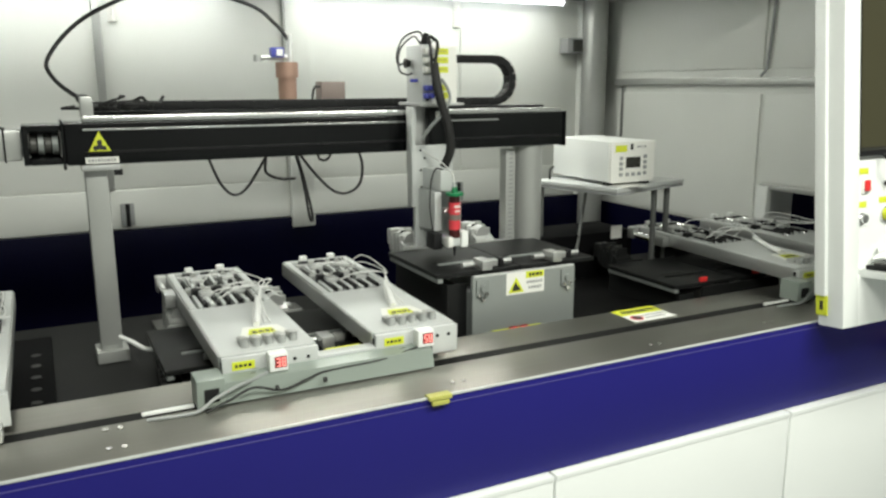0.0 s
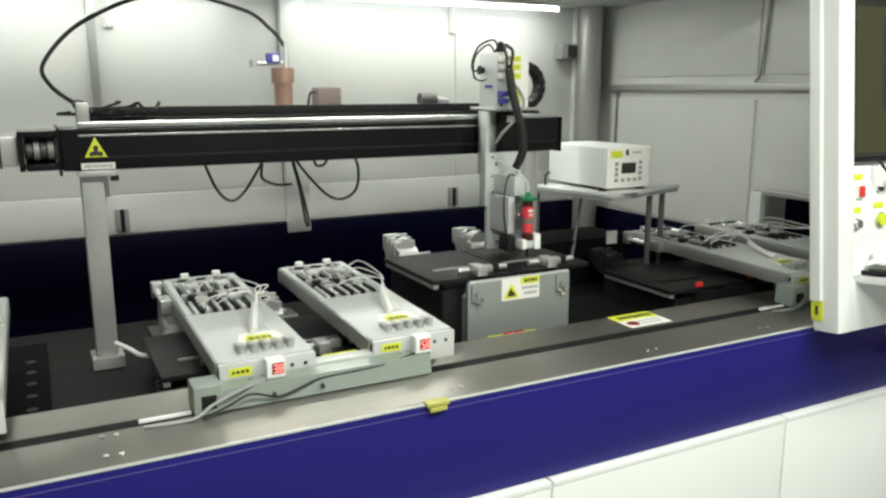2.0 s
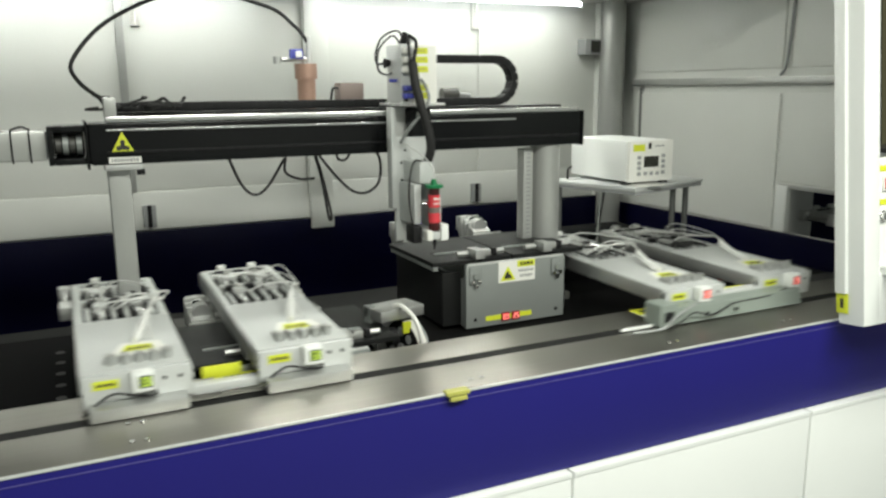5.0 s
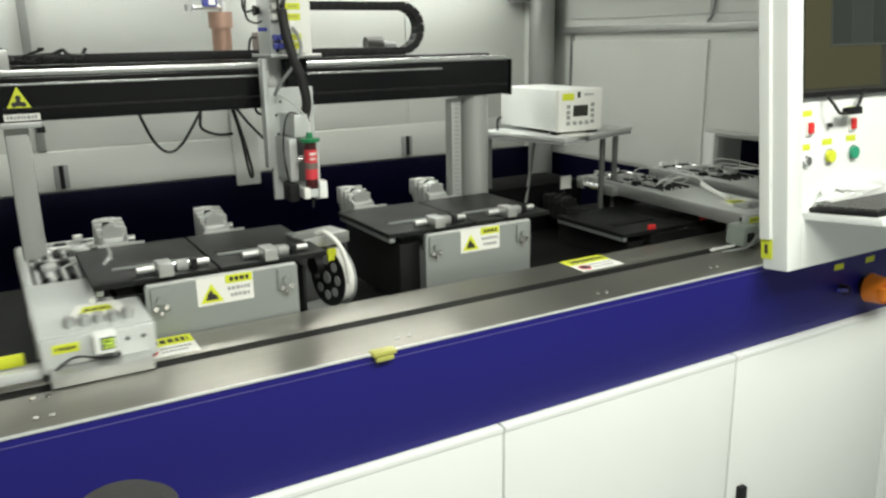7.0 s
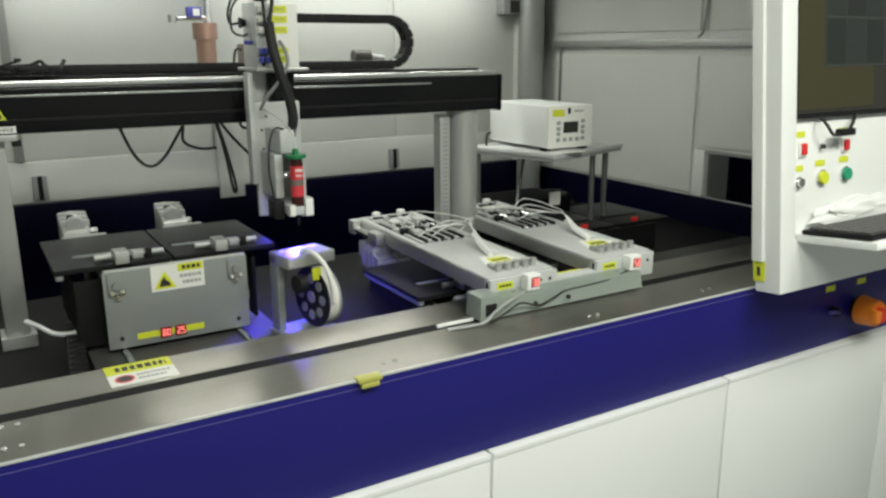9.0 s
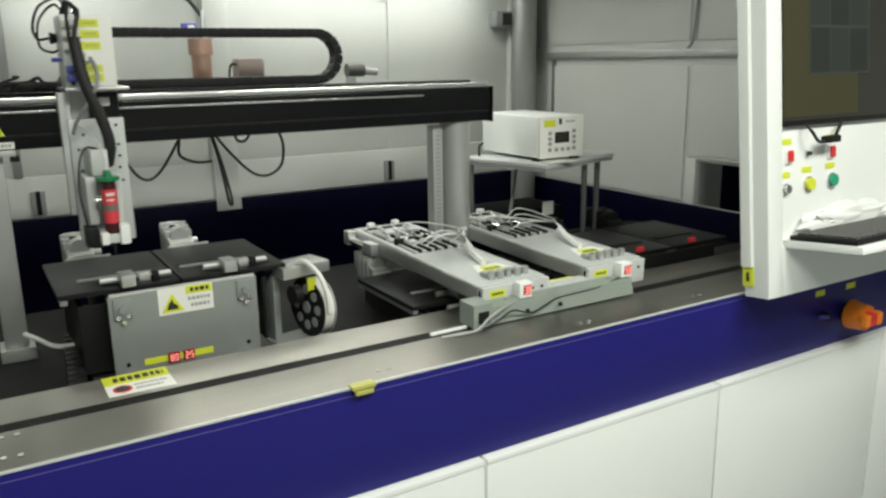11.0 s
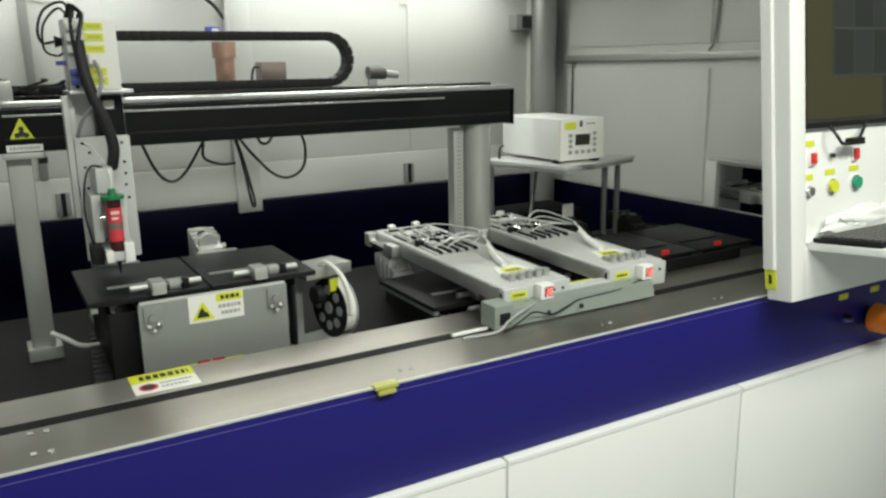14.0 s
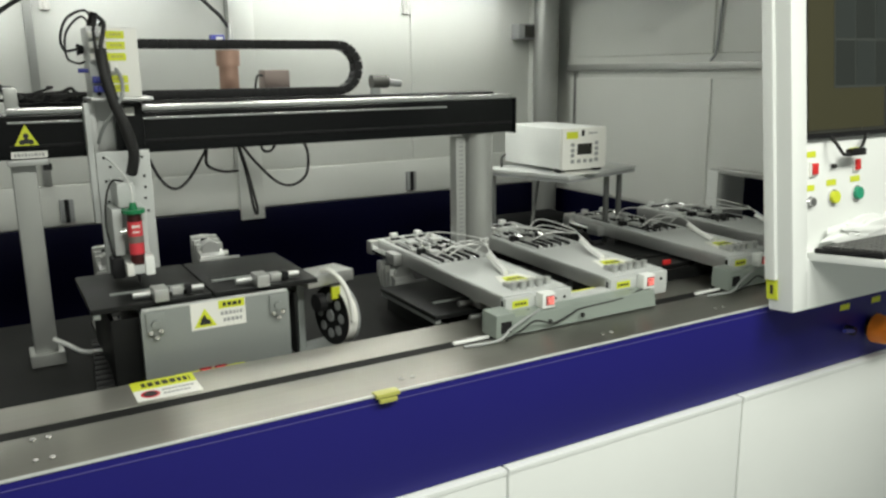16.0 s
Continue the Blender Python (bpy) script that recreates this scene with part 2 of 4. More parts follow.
setting("machine_ceiling", box(B(), -2.2, 3.2, 0.62, YB + 0.05, 1.945, 1.985), WALLWHITE, "white sheet metal roof of the machine enclosure", "ceiling")
setting("enclosure_side", box(B(), -2.25, -2.2, 0, YB, -0.15, 2.1), WALLWHITE, "white sheet metal side of the enclosure", "wall")
setting("lower_floor", box(B(), -2.2, 3.2, 0.9, YB, 0.50, 0.55), DECKDARK, "dark pan below the machine deck", "floor")

# back wall of sheet panels
wall = setting("wall_back", box(B(), -2.2, XR + 0.05, YB, YB + 0.05, 0.5, 2.1), WALLWHITE, "white sheet metal back wall of the enclosure", "wall")
for x0, x1 in ((-2.2, -0.462), (-0.448, 0.262), (0.378, 1.112), (1.124, 1.80)):
    block("panel", WALLWHITE, wall, x0, x1, YB - 0.008, YB + 0.002, 1.135, 1.884, 0.003)
part("lower_band", box(B(), -2.2, 1.945, YB - 0.016, YB + 0.002, 0.972, 1.128, 0.004), WALLWHITE, wall)
part("post", box(B(), 0.268, 0.372, YB - 0.045, YB + 0.002, 0.925, 1.944, 0.004), WALLWHITE, wall, "white upright channel")
part("post", box(B(), -0.475, -0.445, YB - 0.03, YB + 0.002, 1.13, 1.944, 0.003), POSTGREY, wall)
part("post", box(B(), 1.80, 1.85, YB - 0.04, YB + 0.002, 0.97, 1.944, 0.004), WALLWHITE, wall)
setting("skirt_back", box(B(), -2.2, XR, YB - 0.03, YB - 0.018, 0.5, 0.968, 0.002), NAVYIN, "glossy navy skirt panel of the back wall, darkened for interior shade", "panel")

# right-hand wall with an opening
wr = B()
box(wr, XR, XR + 0.04, 0.88, YB, 0.93, 2.1)
box(wr, XR, XR + 0.04, -0.1, 0.88, 1.118, 2.1)
box(wr, XR, XR + 0.04, -0.1, YB, 0.5, 0.93)
wallr = setting("wall_right", wr, WALLWHITE, "white sheet metal side wall with a pass-through opening", "wall")
part("rail", box(B(), XR - 0.03, XR + 0.001, -0.1, 1.84, 1.535, 1.565, 0.003), POSTGREY, wallr, "grey horizontal wall rail")
for y0, y1, z0, z1 in ((0.93, 1.82, 0.945, 1.50), (0.1, 0.905, 1.145, 1.50), (0.93, 1.82, 1.60, 1.93), (0.0, 0.905, 1.60, 1.93)):
    part("panel", box(B(), XR - 0.010, XR + 0.001, y0, y1, z0, z1, 0.003), WALLWHITE, wallr)
part("jamb", box(B(), XR - 0.022, XR + 0.001, 0.852, 0.905, 0.94, 1.13, 0.003), WHITE, wallr)
part("lintel", box(B(), XR - 0.014, XR + 0.001, 0.1, 0.90, 1.118, 1.135, 0.002), POSTGREY, wallr)
setting("skirt_right", box(B(), XR - 0.016, XR - 0.004, 0.05, YB - 0.03, 0.5, 0.935, 0.002), NAVYIN, "glossy navy skirt panel of the side wall, darkened for interior shade", "panel")
setting("far_room_panel", box(B(), 3.50, 3.55, 0, YB, 0.5, 2.1), NAVYIN, "dark navy backdrop panel beyond the opening", "panel")
st = B()
box(st, XR - 0.012, XR, 1.78, 1.80, 1.15, 1.53)
strip = setting("slotted_strip", st, POSTGREY, "slotted grey hanging strip on the side wall", "rail")
sl = B()
for i in range(24):
    box(sl, XR - 0.0135, XR - 0.0115, 1.785, 1.795, 1.16 + i * 0.0152, 1.168 + i * 0.0152)
part("slots", sl, PLASTICBLACK, strip)
tagged(mesh_ob("corner_column", rod(B(), (1.84, 1.90, 0.55), (1.84, 1.90, 1.944), 0.062, seg=28), POSTGREY), "pale grey round upright column in the corner", "column", kind="structure")

# deck
setting("deck", box(B(), -2.2, XR - 0.02, 0.326, 1.20, 0.76, 0.82, 0.002), DECKDARK, "dark stained machine deck", "deck")
rail = setting("front_rail", box(B(), -2.2, 3.4, 0.0, 0.160, 0.86, 0.900, 0.0012), STEEL, "brushed stainless steel front rail with bolts", "rail")
setting("rear_rail", box(B(), -2.2, 1.93, 0.200, 0.326, 0.70, 0.900, 0.0015), STEEL, "brushed stainless steel rear rail strip", "rail")
# Slot filled almost flush; its black stands in for the shade inside.
setting("rail_slot", box(B(), -2.2, 1.93, 0.1602, 0.1998, 0.80, 0.8988), DECKDARK, "near-flush black filler for the shaded slot between the rails", "slot")
# The pale colour carries the lamp glint along this folded steel edge.
setting("rail_edge", box(B(), -2.2, 2.6, -0.006, 0.0, 0.8965, 0.902, 0.002), ALUPAINT, "folded edge of the steel rail, made pale for its lamp glint", "trim")
for x in (-1.42, -0.64, 0.06, 0.62, 1.02):
    for dx, dy in ((0, 0.045), (0.026, 0.043), (0, 0.135), (0.026, 0.133)):
        if x in (0.06, 0.62, 1.02) and dy > 0.1:
            continue
        part("bolt", rod(B(), (x + dx, dy, 0.899), (x + dx, dy, 0.9035), 0.0055, seg=10), CHROME, rail)
setting("cabinet_fascia", box(B(), -2.2, 3.2, -0.003, -0.0005, 0.659, 0.8960, 0.001), NAVY, "glossy navy blue front fascia", "panel")
setting("fascia_line", box(B(), -2.2, 3.2, -0.0045, -0.003, 0.8812, 0.8824), FASCIALINE, "thin pale line along the blue fascia", "trim")
setting("cabinet_body", box(B(), -2.2, 3.2, 0.031, 0.9, -0.09, 0.80), WHITE, "white cabinet carcass under the deck", "cabinet")
setting("cabinet_plinth", box(B(), -2.2, 3.2, 0.03, 0.06, -0.15, -0.09), PLASTICBLACK, "black recessed plinth", "plinth")
for i in range(7):
    x0 = -2.06 + i * 0.7835
    door = thing("cabinet_door", "white powder-coated cabinet door under the blue fascia", "door", "cabinet doors")
    block("leaf", WHITE, door, x0 + 0.003, x0 + 0.7805, -0.024, 0.028, -0.085, 0.657, 0.004)
    block("top_edge", WHITE, door, x0 + 0.004, x0 + 0.7795, -0.0256, -0.0238, 0.644, 0.6565, 0.0005, "folded white top edge")
    if i == 4:
        block("handle", PLASTICBLACK, door, x0 + 0.045, x0 + 0.075, -0.042, -0.020, 0.14, 0.235, 0.006, "black recessed pull handle")

# warning stickers lying on the rear rail
for x0, x1, mirror in ((-0.447, -0.317, 0), (0.715, 0.862, 1)):
    s = thing("warning_sticker", "yellow and white warning sticker on the steel rail", "sticker", "rail stickers")
    block("sheet", LABEL, s, x0, x1, 0.212, 0.322, 0.9008, 0.9016, 0)
    block("header", YELLOW, s, x0, x1, 0.272, 0.322, 0.9016, 0.9021, 0)
    bars("lettering", s, INK, x0 + 0.02, x1 - 0.01, 0.285, 0.9021, 0.022, 7, 3, "z")
    bars("lettering", s, GREYPL, x0 + 0.055, x1 - 0.01, 0.25, 0.9016, 0.008, 9, 4, "z")
    bars("lettering", s, GREYPL, x0 + 0.055, x1 - 0.02, 0.23, 0.9016, 0.008, 8, 5, "z")
    part("pictogram", rod(B(), (x0 + 0.030, 0.242, 0.9012), (x0 + 0.030, 0.242, 0.9024), 0.019, seg=24), RED, s)
    part("pictogram", rod(B(), (x0 + 0.030, 0.242, 0.9020), (x0 + 0.030, 0.242, 0.9027), 0.014, seg=24), INK, s)

latch = thing("edge_latch", "yellow translucent clip on the edge of the steel rail", "clip")
block("clip", OLIVE, latch, -0.027, 0.027, -0.017, 0.008, 0.896, 0.9055, 0.003)
block("foot", OLIVE, latch, -0.020, 0.020, -0.018, -0.007, 0.885, 0.8945, 0.002)

# ---- gantry ----
YF = 0.767
gan = thing("gantry", "black linear gantry beam on pale grey posts", "gantry")
part("beam", box(B(), -0.642, 0.852, YF, YF + 0.135, 1.346, 1.452, 0.006), BLACK, gan, "black anodised beam")
# Glossy reflections along the black beam are built as these two bright strips.
part("top_cover", box(B(), -0.60, 0.845, YF + 0.002, YF + 0.038, 1.4525, 1.468, 0.006), ALUBRIGHT, gan, "steel cover strip, bright with the gloss along the beam")
part("beam_glint", box(B(), -0.60, 0.60, YF - 0.003, YF + 0.0005, 1.4315, 1.4365, 0.001), ALUBRIGHT, gan, "thin bright line for a glint along the beam")
part("cable_tray", box(B(), -0.58, 0.84, YF + 0.10, YF + 0.168, 1.4535, 1.474, 0.003), PLASTICBLACK, gan)
part("top_plate", box(B(), -0.58, 0.845, YF + 0.0385, YF + 0.0995, 1.4525, 1.460, 0.002), ALUDULL, gan, "dull grey top plate")
part("groove", box(B(), -0.60, 0.845, YF - 0.002, YF + 0.0005, 1.375, 1.381, 0.0008), PLASTICBLACK, gan)
block("end_cap", BLACK, gan, -0.650, -0.643, YF - 0.006, YF + 0.14, 1.336, 1.458, 0.003)
block("end_cap", BLACK, gan, 0.853, 0.860, YF - 0.004, YF + 0.138, 1.342, 1.456, 0.003)
for z0, z1 in ((1.350, 1.366), (1.432, 1.448)):
    block("coupling_housing", BLACK, gan, -0.722, -0.651, YF + 0.002, YF + 0.115, z0, z1, 0.003)
block("coupling_housing", BLACK, gan, -0.722, -0.651, YF + 0.085, YF + 0.112, 1.366, 1.432, 0.002)
block("coupling_housing", BLACK, gan, -0.736, -0.7225, YF + 0.0, YF + 0.115, 1.350, 1.448, 0.003)
for k in range(4):
    part("coupling", rod(B(), (-0.718 + k * 0.016, YF + 0.045, 1.399), (-0.705 + k * 0.016, YF + 0.045, 1.399), 0.026 if k % 2 else 0.022, seg=20), ALUDULL if k % 2 else BASEPLATE, gan)
block("motor", POSTGREY, gan, -1.02, -0.737, YF + 0.02, YF + 0.105, 1.362, 1.436, 0.006, "pale grey servo motor")
for x in (-0.775, -0.815):
    block("strap", PLASTICBLACK, gan, x - 0.002, x + 0.002, YF + 0.016, YF + 0.109, 1.358, 1.440, 0)
part("motor_cable", hose(B(), [(-0.775, YF + 0.03, 1.440), (-0.79, YF + 0.02, 1.447), (-0.815, YF + 0.03, 1.440)], 0.003, 6, 5), RUBBER, gan)
block("post", POSTGREY, gan, -0.603, -0.549, YF + 0.022, YF + 0.078, 0.838, 1.346, 0.004, "pale grey upright post")
for k in (0.0, 1.0):
    block("groove", GREYPL, gan, -0.6034, -0.6026, YF + 0.034 + k * 0.018, YF + 0.042 + k * 0.018, 0.86, 1.33, 0)
block("foot_plate", POSTGREY, gan, -0.615, -0.535, YF + 0.005, YF + 0.095, 0.82, 0.852, 0.003)
part("post", rod(B(), (0.748, YF + 0.058, 0.845), (0.748, YF + 0.058, 1.346), 0.050, seg=32), POSTGREY, gan, "pale grey round upright post")
block("foot_plate", POSTGREY, gan, 0.68, 0.816, YF - 0.01, YF + 0.126, 0.82, 0.846, 0.003)
block("clamp_plate", ALU, gan, -0.610, -0.522, YF - 0.008, YF + 0.06, 1.332, 1.346, 0.001)
part("hook", box(B(), -0.535, -0.515, YF - 0.004, YF + 0.012, 1.318, 1.333, 0.002), PLASTICBLACK, gan)
duct = thing("cable_duct", "pale grey slotted cable duct beside the gantry post", "cable duct")
block("duct", POSTGREY, duct, 0.655, 0.691, 0.805, 0.845, 0.82, 1.335, 0.002)
slot = block("slot", GREYPL, duct, 0.666, 0.681, 0.8030, 0.8049, 0.86, 0.866, 0)
for i in range(1, 34):
    o = slot.copy()
    scene.collection.objects.link(o)
    o.matrix_basis = pose(0, 0, i * 0.0138)

tri = thing("warning_triangle", "yellow triangular warning sticker on the black beam", "sticker")
part("triangle", prism(B(), [(-0.590, 1.380), (-0.538, 1.380), (-0.564, 1.430)], "y", YF - 0.0035, YF - 0.0022), YELLOW, tri)
for x, z in ((-0.574, 1.388), (-0.554, 1.388), (-0.564, 1.403)):
    part("symbol", rod(B(), (x, YF - 0.0045, z), (x, YF - 0.0036, z), 0.0062, seg=14), INK, tri)
part("symbol", prism(B(), [(-0.578, 1.384), (-0.550, 1.384), (-0.560, 1.398), (-0.568, 1.398)], "y", YF - 0.0044, YF - 0.0036), INK, tri)
tl = thing("beam_label", "white label with unreadable print under the warning triangle", "label")
block("sheet", LABEL, tl, -0.600, -0.522, YF - 0.0095, YF - 0.0085, 1.350, 1.366, 0)
bars("lettering", tl, GREYPL, -0.594, -0.529, YF - 0.0095, 1.354, 0.008, 9, 8)

# ---- drag chain above the beam: lower run, bend and upper run of links ----
chain = thing("drag_chain", "black plastic cable drag chain above the gantry beam", "drag chain")
LINK, RB = 0.026, 0.067
YC = YF + 0.135
link = B()
box(link, -0.0125, 0.0125, -0.022, -0.017, -0.0125, 0.0125, 0.002)
box(link, -0.0125, 0.0125, 0.017, 0.022, -0.0125, 0.0125, 0.002)
box(link, -0.008, 0.008, -0.017, 0.017, 0.008, 0.0115, 0.001)
box(link, -0.008, 0.008, -0.017, 0.017, -0.0115, -0.008, 0.001)
box(link, -0.0145, -0.0125, -0.022, 0.022, -0.009, 0.009, 0.001)
first = part("link", link, PLASTICBLACK, chain)
NLINK = 58
links = [first]
for i in range(NLINK - 1):
    o = first.copy()
    scene.collection.objects.link(o)
    links.append(o)


def chain_pose(s, xh):
    """The place of the chain at s metres from the moving end when the head is at xh."""
    xe = 0.552 + 0.52 * xh - RB - 0.012
    xs = xh + 0.05
    top = max(xe - xs, 0.0)
    zl = 1.488
    if s < top:
        return pose(xs + s, YC, zl + 2 * RB)
    a = (s - top) / RB
    if a < math.pi:
        return pose(xe + RB * math.sin(a), YC, zl + RB + RB * math.cos(a), 0, math.degrees(a))
    return pose(xe - (s - top - math.pi * RB), YC, zl, 0, 180)


for i in range(24):
    o = first.copy()
    scene.collection.objects.link(o)
    o.parent = chain
    o.matrix_basis = pose(-0.56 + i * LINK, YC, 1.488)

# ---- moving head ----
head = thing("dispensing_robot", "aluminium gantry head with valve block and cables", "machine head")
Y0 = YF - 0.006
block("saddle", ALU, head, -0.078, -0.064, Y0 - 0.05, Y0 - 0.003, 1.285, 1.480, 0.003)
block("saddle_plate", ALU, head, -0.064, 0.050, Y0 - 0.016, Y0 - 0.003, 1.33, 1.480, 0.003)
block("carriage_block", BLACK, head, -0.022, 0.045, Y0 - 0.045, Y0 - 0.016, 1.34, 1.476, 0.003)
block("sensor", LABEL, head, 0.000, 0.024, Y0 - 0.050, Y0 - 0.045, 1.444, 1.464, 0.001)
block("z_slide", ALUPAINT, head, -0.092, -0.0785, Y0 - 0.075, Y0 - 0.04, 1.19, 1.478, 0.002)
block("shelf", ALU, head, -0.078, 0.062, Y0 - 0.11, Y0 + 0.05, 1.482, 1.490, 0.002)
YV = 0.655
block("valve_box", ALUPAINT, head, -0.073, -0.040, YV, YV + 0.105, 1.4905, 1.652, 0.003, "silver grey valve box")
block("valve_cover", LABEL, head, -0.0395, 0.037, YV - 0.004, YV + 0.100, 1.4905, 1.650, 0.004, "white plastic cover with yellow stickers")
for i, z in enumerate((1.634, 1.610, 1.584, 1.533, 1.512)):
    block("sticker", YELLOW, head, -0.033, 0.008, YV - 0.0055, YV - 0.0043, z - 0.009, z + 0.008, 0)
    bars("lettering", head, OLIVE, -0.024, 0.002, YV - 0.0056, z - 0.003, 0.006, 4, 40 + i)
    block("valve", LABEL if i < 3 else BLUEPL, head, -0.071, -0.041, YV - 0.020, YV - 0.0005, z - 0.009, z + 0.007, 0.003)
    part("fitting", rod(B(), (-0.056, YV - 0.034, z), (-0.056, YV - 0.02, z), 0.007, seg=12), BLUEPL if i > 2 else CHROME, head)
part("port", rod(B(), (-0.058, YV - 0.003, 1.500), (-0.058, YV, 1.500), 0.005, seg=12), PLASTICBLACK, head)
part("fitting", rod(B(), (-0.095, YV + 0.03, 1.553), (-0.073, YV + 0.03, 1.553), 0.005, seg=12), BLUEPL, head)
part("regulator", rod(B(), (-0.088, YV + 0.08, 1.602), (-0.073, YV + 0.08, 1.602), 0.014, 0.009, seg=16), PLASTICBLACK, head)
part("cable", hose(B(), [(-0.05, YV + 0.03, 1.652), (-0.066, YV + 0.03, 1.688), (-0.105, YV + 0.05, 1.672), (-0.122, YV + 0.06, 1.63), (-0.115, YV + 0.07, 1.60), (-0.09, YV + 0.08, 1.602)], 0.0032), RUBBER, head)
part("cable", hose(B(), [(-0.055, YV + 0.04, 1.652), (-0.075, YV + 0.05, 1.676), (-0.108, YV + 0.07, 1.640), (-0.112, YV + 0.07, 1.585), (-0.088, YV + 0.07, 1.570), (-0.074, YV + 0.06, 1.575)], 0.0028), RUBBER, head)
part("plug", rod(B(), (-0.058, YV + 0.02, 1.652), (-0.050, YV + 0.015, 1.684), 0.011, 0.008, seg=14), PLASTICBLACK, head)
part("plug", rod(B(), (-0.036, YV + 0.03, 1.650), (-0.030, YV + 0.03, 1.668), 0.008, seg=12), CHROME, head)
part("cable_sleeve", hose(B(), [(-0.050, YV - 0.030, 1.600), (-0.046, YV - 0.042, 1.54), (-0.034, YV - 0.052, 1.48), (-0.014, YV - 0.050, 1.42), (0.000, YV - 0.035, 1.36), (-0.004, YV - 0.005, 1.310)], 0.0125, 14, 12), RUBBER, head, "thick black corrugated cable sleeve")
ribs = B()
for q in spline([(-0.050, YV - 0.030, 1.600), (-0.046, YV - 0.042, 1.54), (-0.034, YV - 0.052, 1.48), (-0.014, YV - 0.050, 1.42), (0.000, YV - 0.035, 1.36), (-0.004, YV - 0.005, 1.310)], 8):
    rod(ribs, q + Vector((0, 0, -0.0012)), q + Vector((0, 0, 0.0012)), 0.0140, seg=14)
part("sleeve_ribs", ribs, RUBBER, head)
part("cable", hose(B(), [(-0.046, YV + 0.0, 1.675), (-0.036, YV - 0.025, 1.655), (-0.048, YV - 0.038, 1.61), (-0.052, YV - 0.042, 1.56)], 0.005, 8, 6), RUBBER, head)
part("cable", hose(B(), [(-0.052, YV + 0.0, 1.672), (-0.060, YV - 0.030, 1.64), (-0.058, YV - 0.036, 1.58), (-0.050, YV - 0.042, 1.52)], 0.004, 8, 6), RUBBER, head)
part("air_tube", hose(B(), [(-0.020, YV - 0.012, 1.560), (-0.012, YV - 0.035, 1.535), (-0.016, YV - 0.06, 1.50), (-0.036, YV - 0.05, 1.46), (-0.060, YV - 0.02, 1.42), (-0.070, YV + 0.01, 1.385)], 0.0045), GREYTUBE, head)
block("tube_fitting", LABEL, head, -0.030, -0.014, YV - 0.018, YV - 0.0045, 1.548, 1.572, 0.003)

disp = tagged(new("dispenser"), label="dispensing slide with a red adhesive syringe")
disp.parent = head
YD = Y0 - 0.075
XS, YS = -0.024, 0.55
block("slide_plate", ALUPAINT, disp, -0.076, 0.050, YD + 0.014, YD + 0.030, -0.18, 0.122, 0.003, "drilled grey slide plate")
hb = B()
for x, z in ((-0.058, 0.108), (0.030, 0.105), (-0.056, 0.0), (0.030, 0.002), (0.032, 0.030), (0.032, 0.058), (-0.045, 0.085), (0.034, -0.03), (-0.058, 0.05)):
    rod(hb, (x, YD + 0.0125, z), (x, YD + 0.0145, z), 0.0035, seg=10)
part("screw_holes", hb, PLASTICBLACK, disp)
block("boom", ALUPAINT, disp, -0.050, -0.012, YS + 0.035, YD + 0.0138, 0.0, 0.058, 0.003, "pale grey arm reaching forward")
block("clamp", ALUPAINT, disp, -0.066, -0.044, YS + 0.040, YD + 0.0138, -0.115, -0.003, 0.003)
block("guard", ALUPAINT, disp, -0.006, 0.008, YS + 0.020, YD + 0.0138, -0.165, -0.003, 0.003)
block("clamp_bar", ALU, disp, XS - 0.024, XS + 0.022, YS + 0.019, YS + 0.034, -0.060, -0.046, 0.002)
part("clamp_screw", rod(B(), (XS - 0.030, YS + 0.012, -0.053), (XS - 0.018, YS + 0.012, -0.053), 0.006, seg=12), CHROME, disp)
part("syringe_flange", rod(B(), (XS, YS, -0.008), (XS, YS, 0.0), 0.026, seg=24), GREEN, disp, "green syringe cap")
part("syringe_cap", rod(B(), (XS, YS, 0.0), (XS, YS, 0.015), 0.010, 0.007, seg=18), GREEN, disp)
part("barrel", rod(B(), (XS, YS, -0.128), (XS, YS, -0.008), 0.0160, seg=24), DARKRED, disp, "dark red adhesive barrel")
part("barrel_label", rod(B(), (XS, YS, -0.105), (XS, YS, -0.028), 0.0168, seg=24), RED, disp, "red label")
part("label_band", rod(B(), (XS, YS, -0.078), (XS, YS, -0.062), 0.0171, seg=24), BEIGE, disp, "grey printed band")
bars("lettering", disp, LABEL, XS - 0.009, XS + 0.009, YS - 0.0166, -0.042, 0.007, 4, 6)
bars("lettering", disp, LABEL, XS - 0.008, XS + 0.008, YS - 0.0166, -0.054, 0.005, 4, 7)
block("nozzle_holder", ALUPAINT, disp, XS - 0.026, XS + 0.024, YS - 0.014, YD + 0.0138, -0.152, -0.130, 0.003)
block("nozzle_clip", WHITE, disp, XS + 0.012, XS + 0.034, YS - 0.022, YS + 0.014, -0.156, -0.110, 0.004)
block("nozzle_clip", LABEL, disp, XS - 0.028, XS - 0.012, YS - 0.018, YS + 0.010, -0.154, -0.125, 0.003)
part("nozzle", rod(B(), (XS, YS, -0.182), (XS, YS, -0.152), 0.002, 0.006, seg=12), PLASTICBLACK, disp)
block("sensor_block", PLASTICBLACK, disp, -0.078, -0.052, YS + 0.020, YS + 0.075, -0.165, -0.118, 0.003)
part("air_tube", hose(B(), [(XS, YS, 0.015), (XS + 0.002, YS + 0.01, 0.045), (XS - 0.005, YS + 0.06, 0.075), (XS - 0.02, YD, 0.10), (-0.055, YD + 0.012, 0.11)], 0.0018), TUBE, disp)
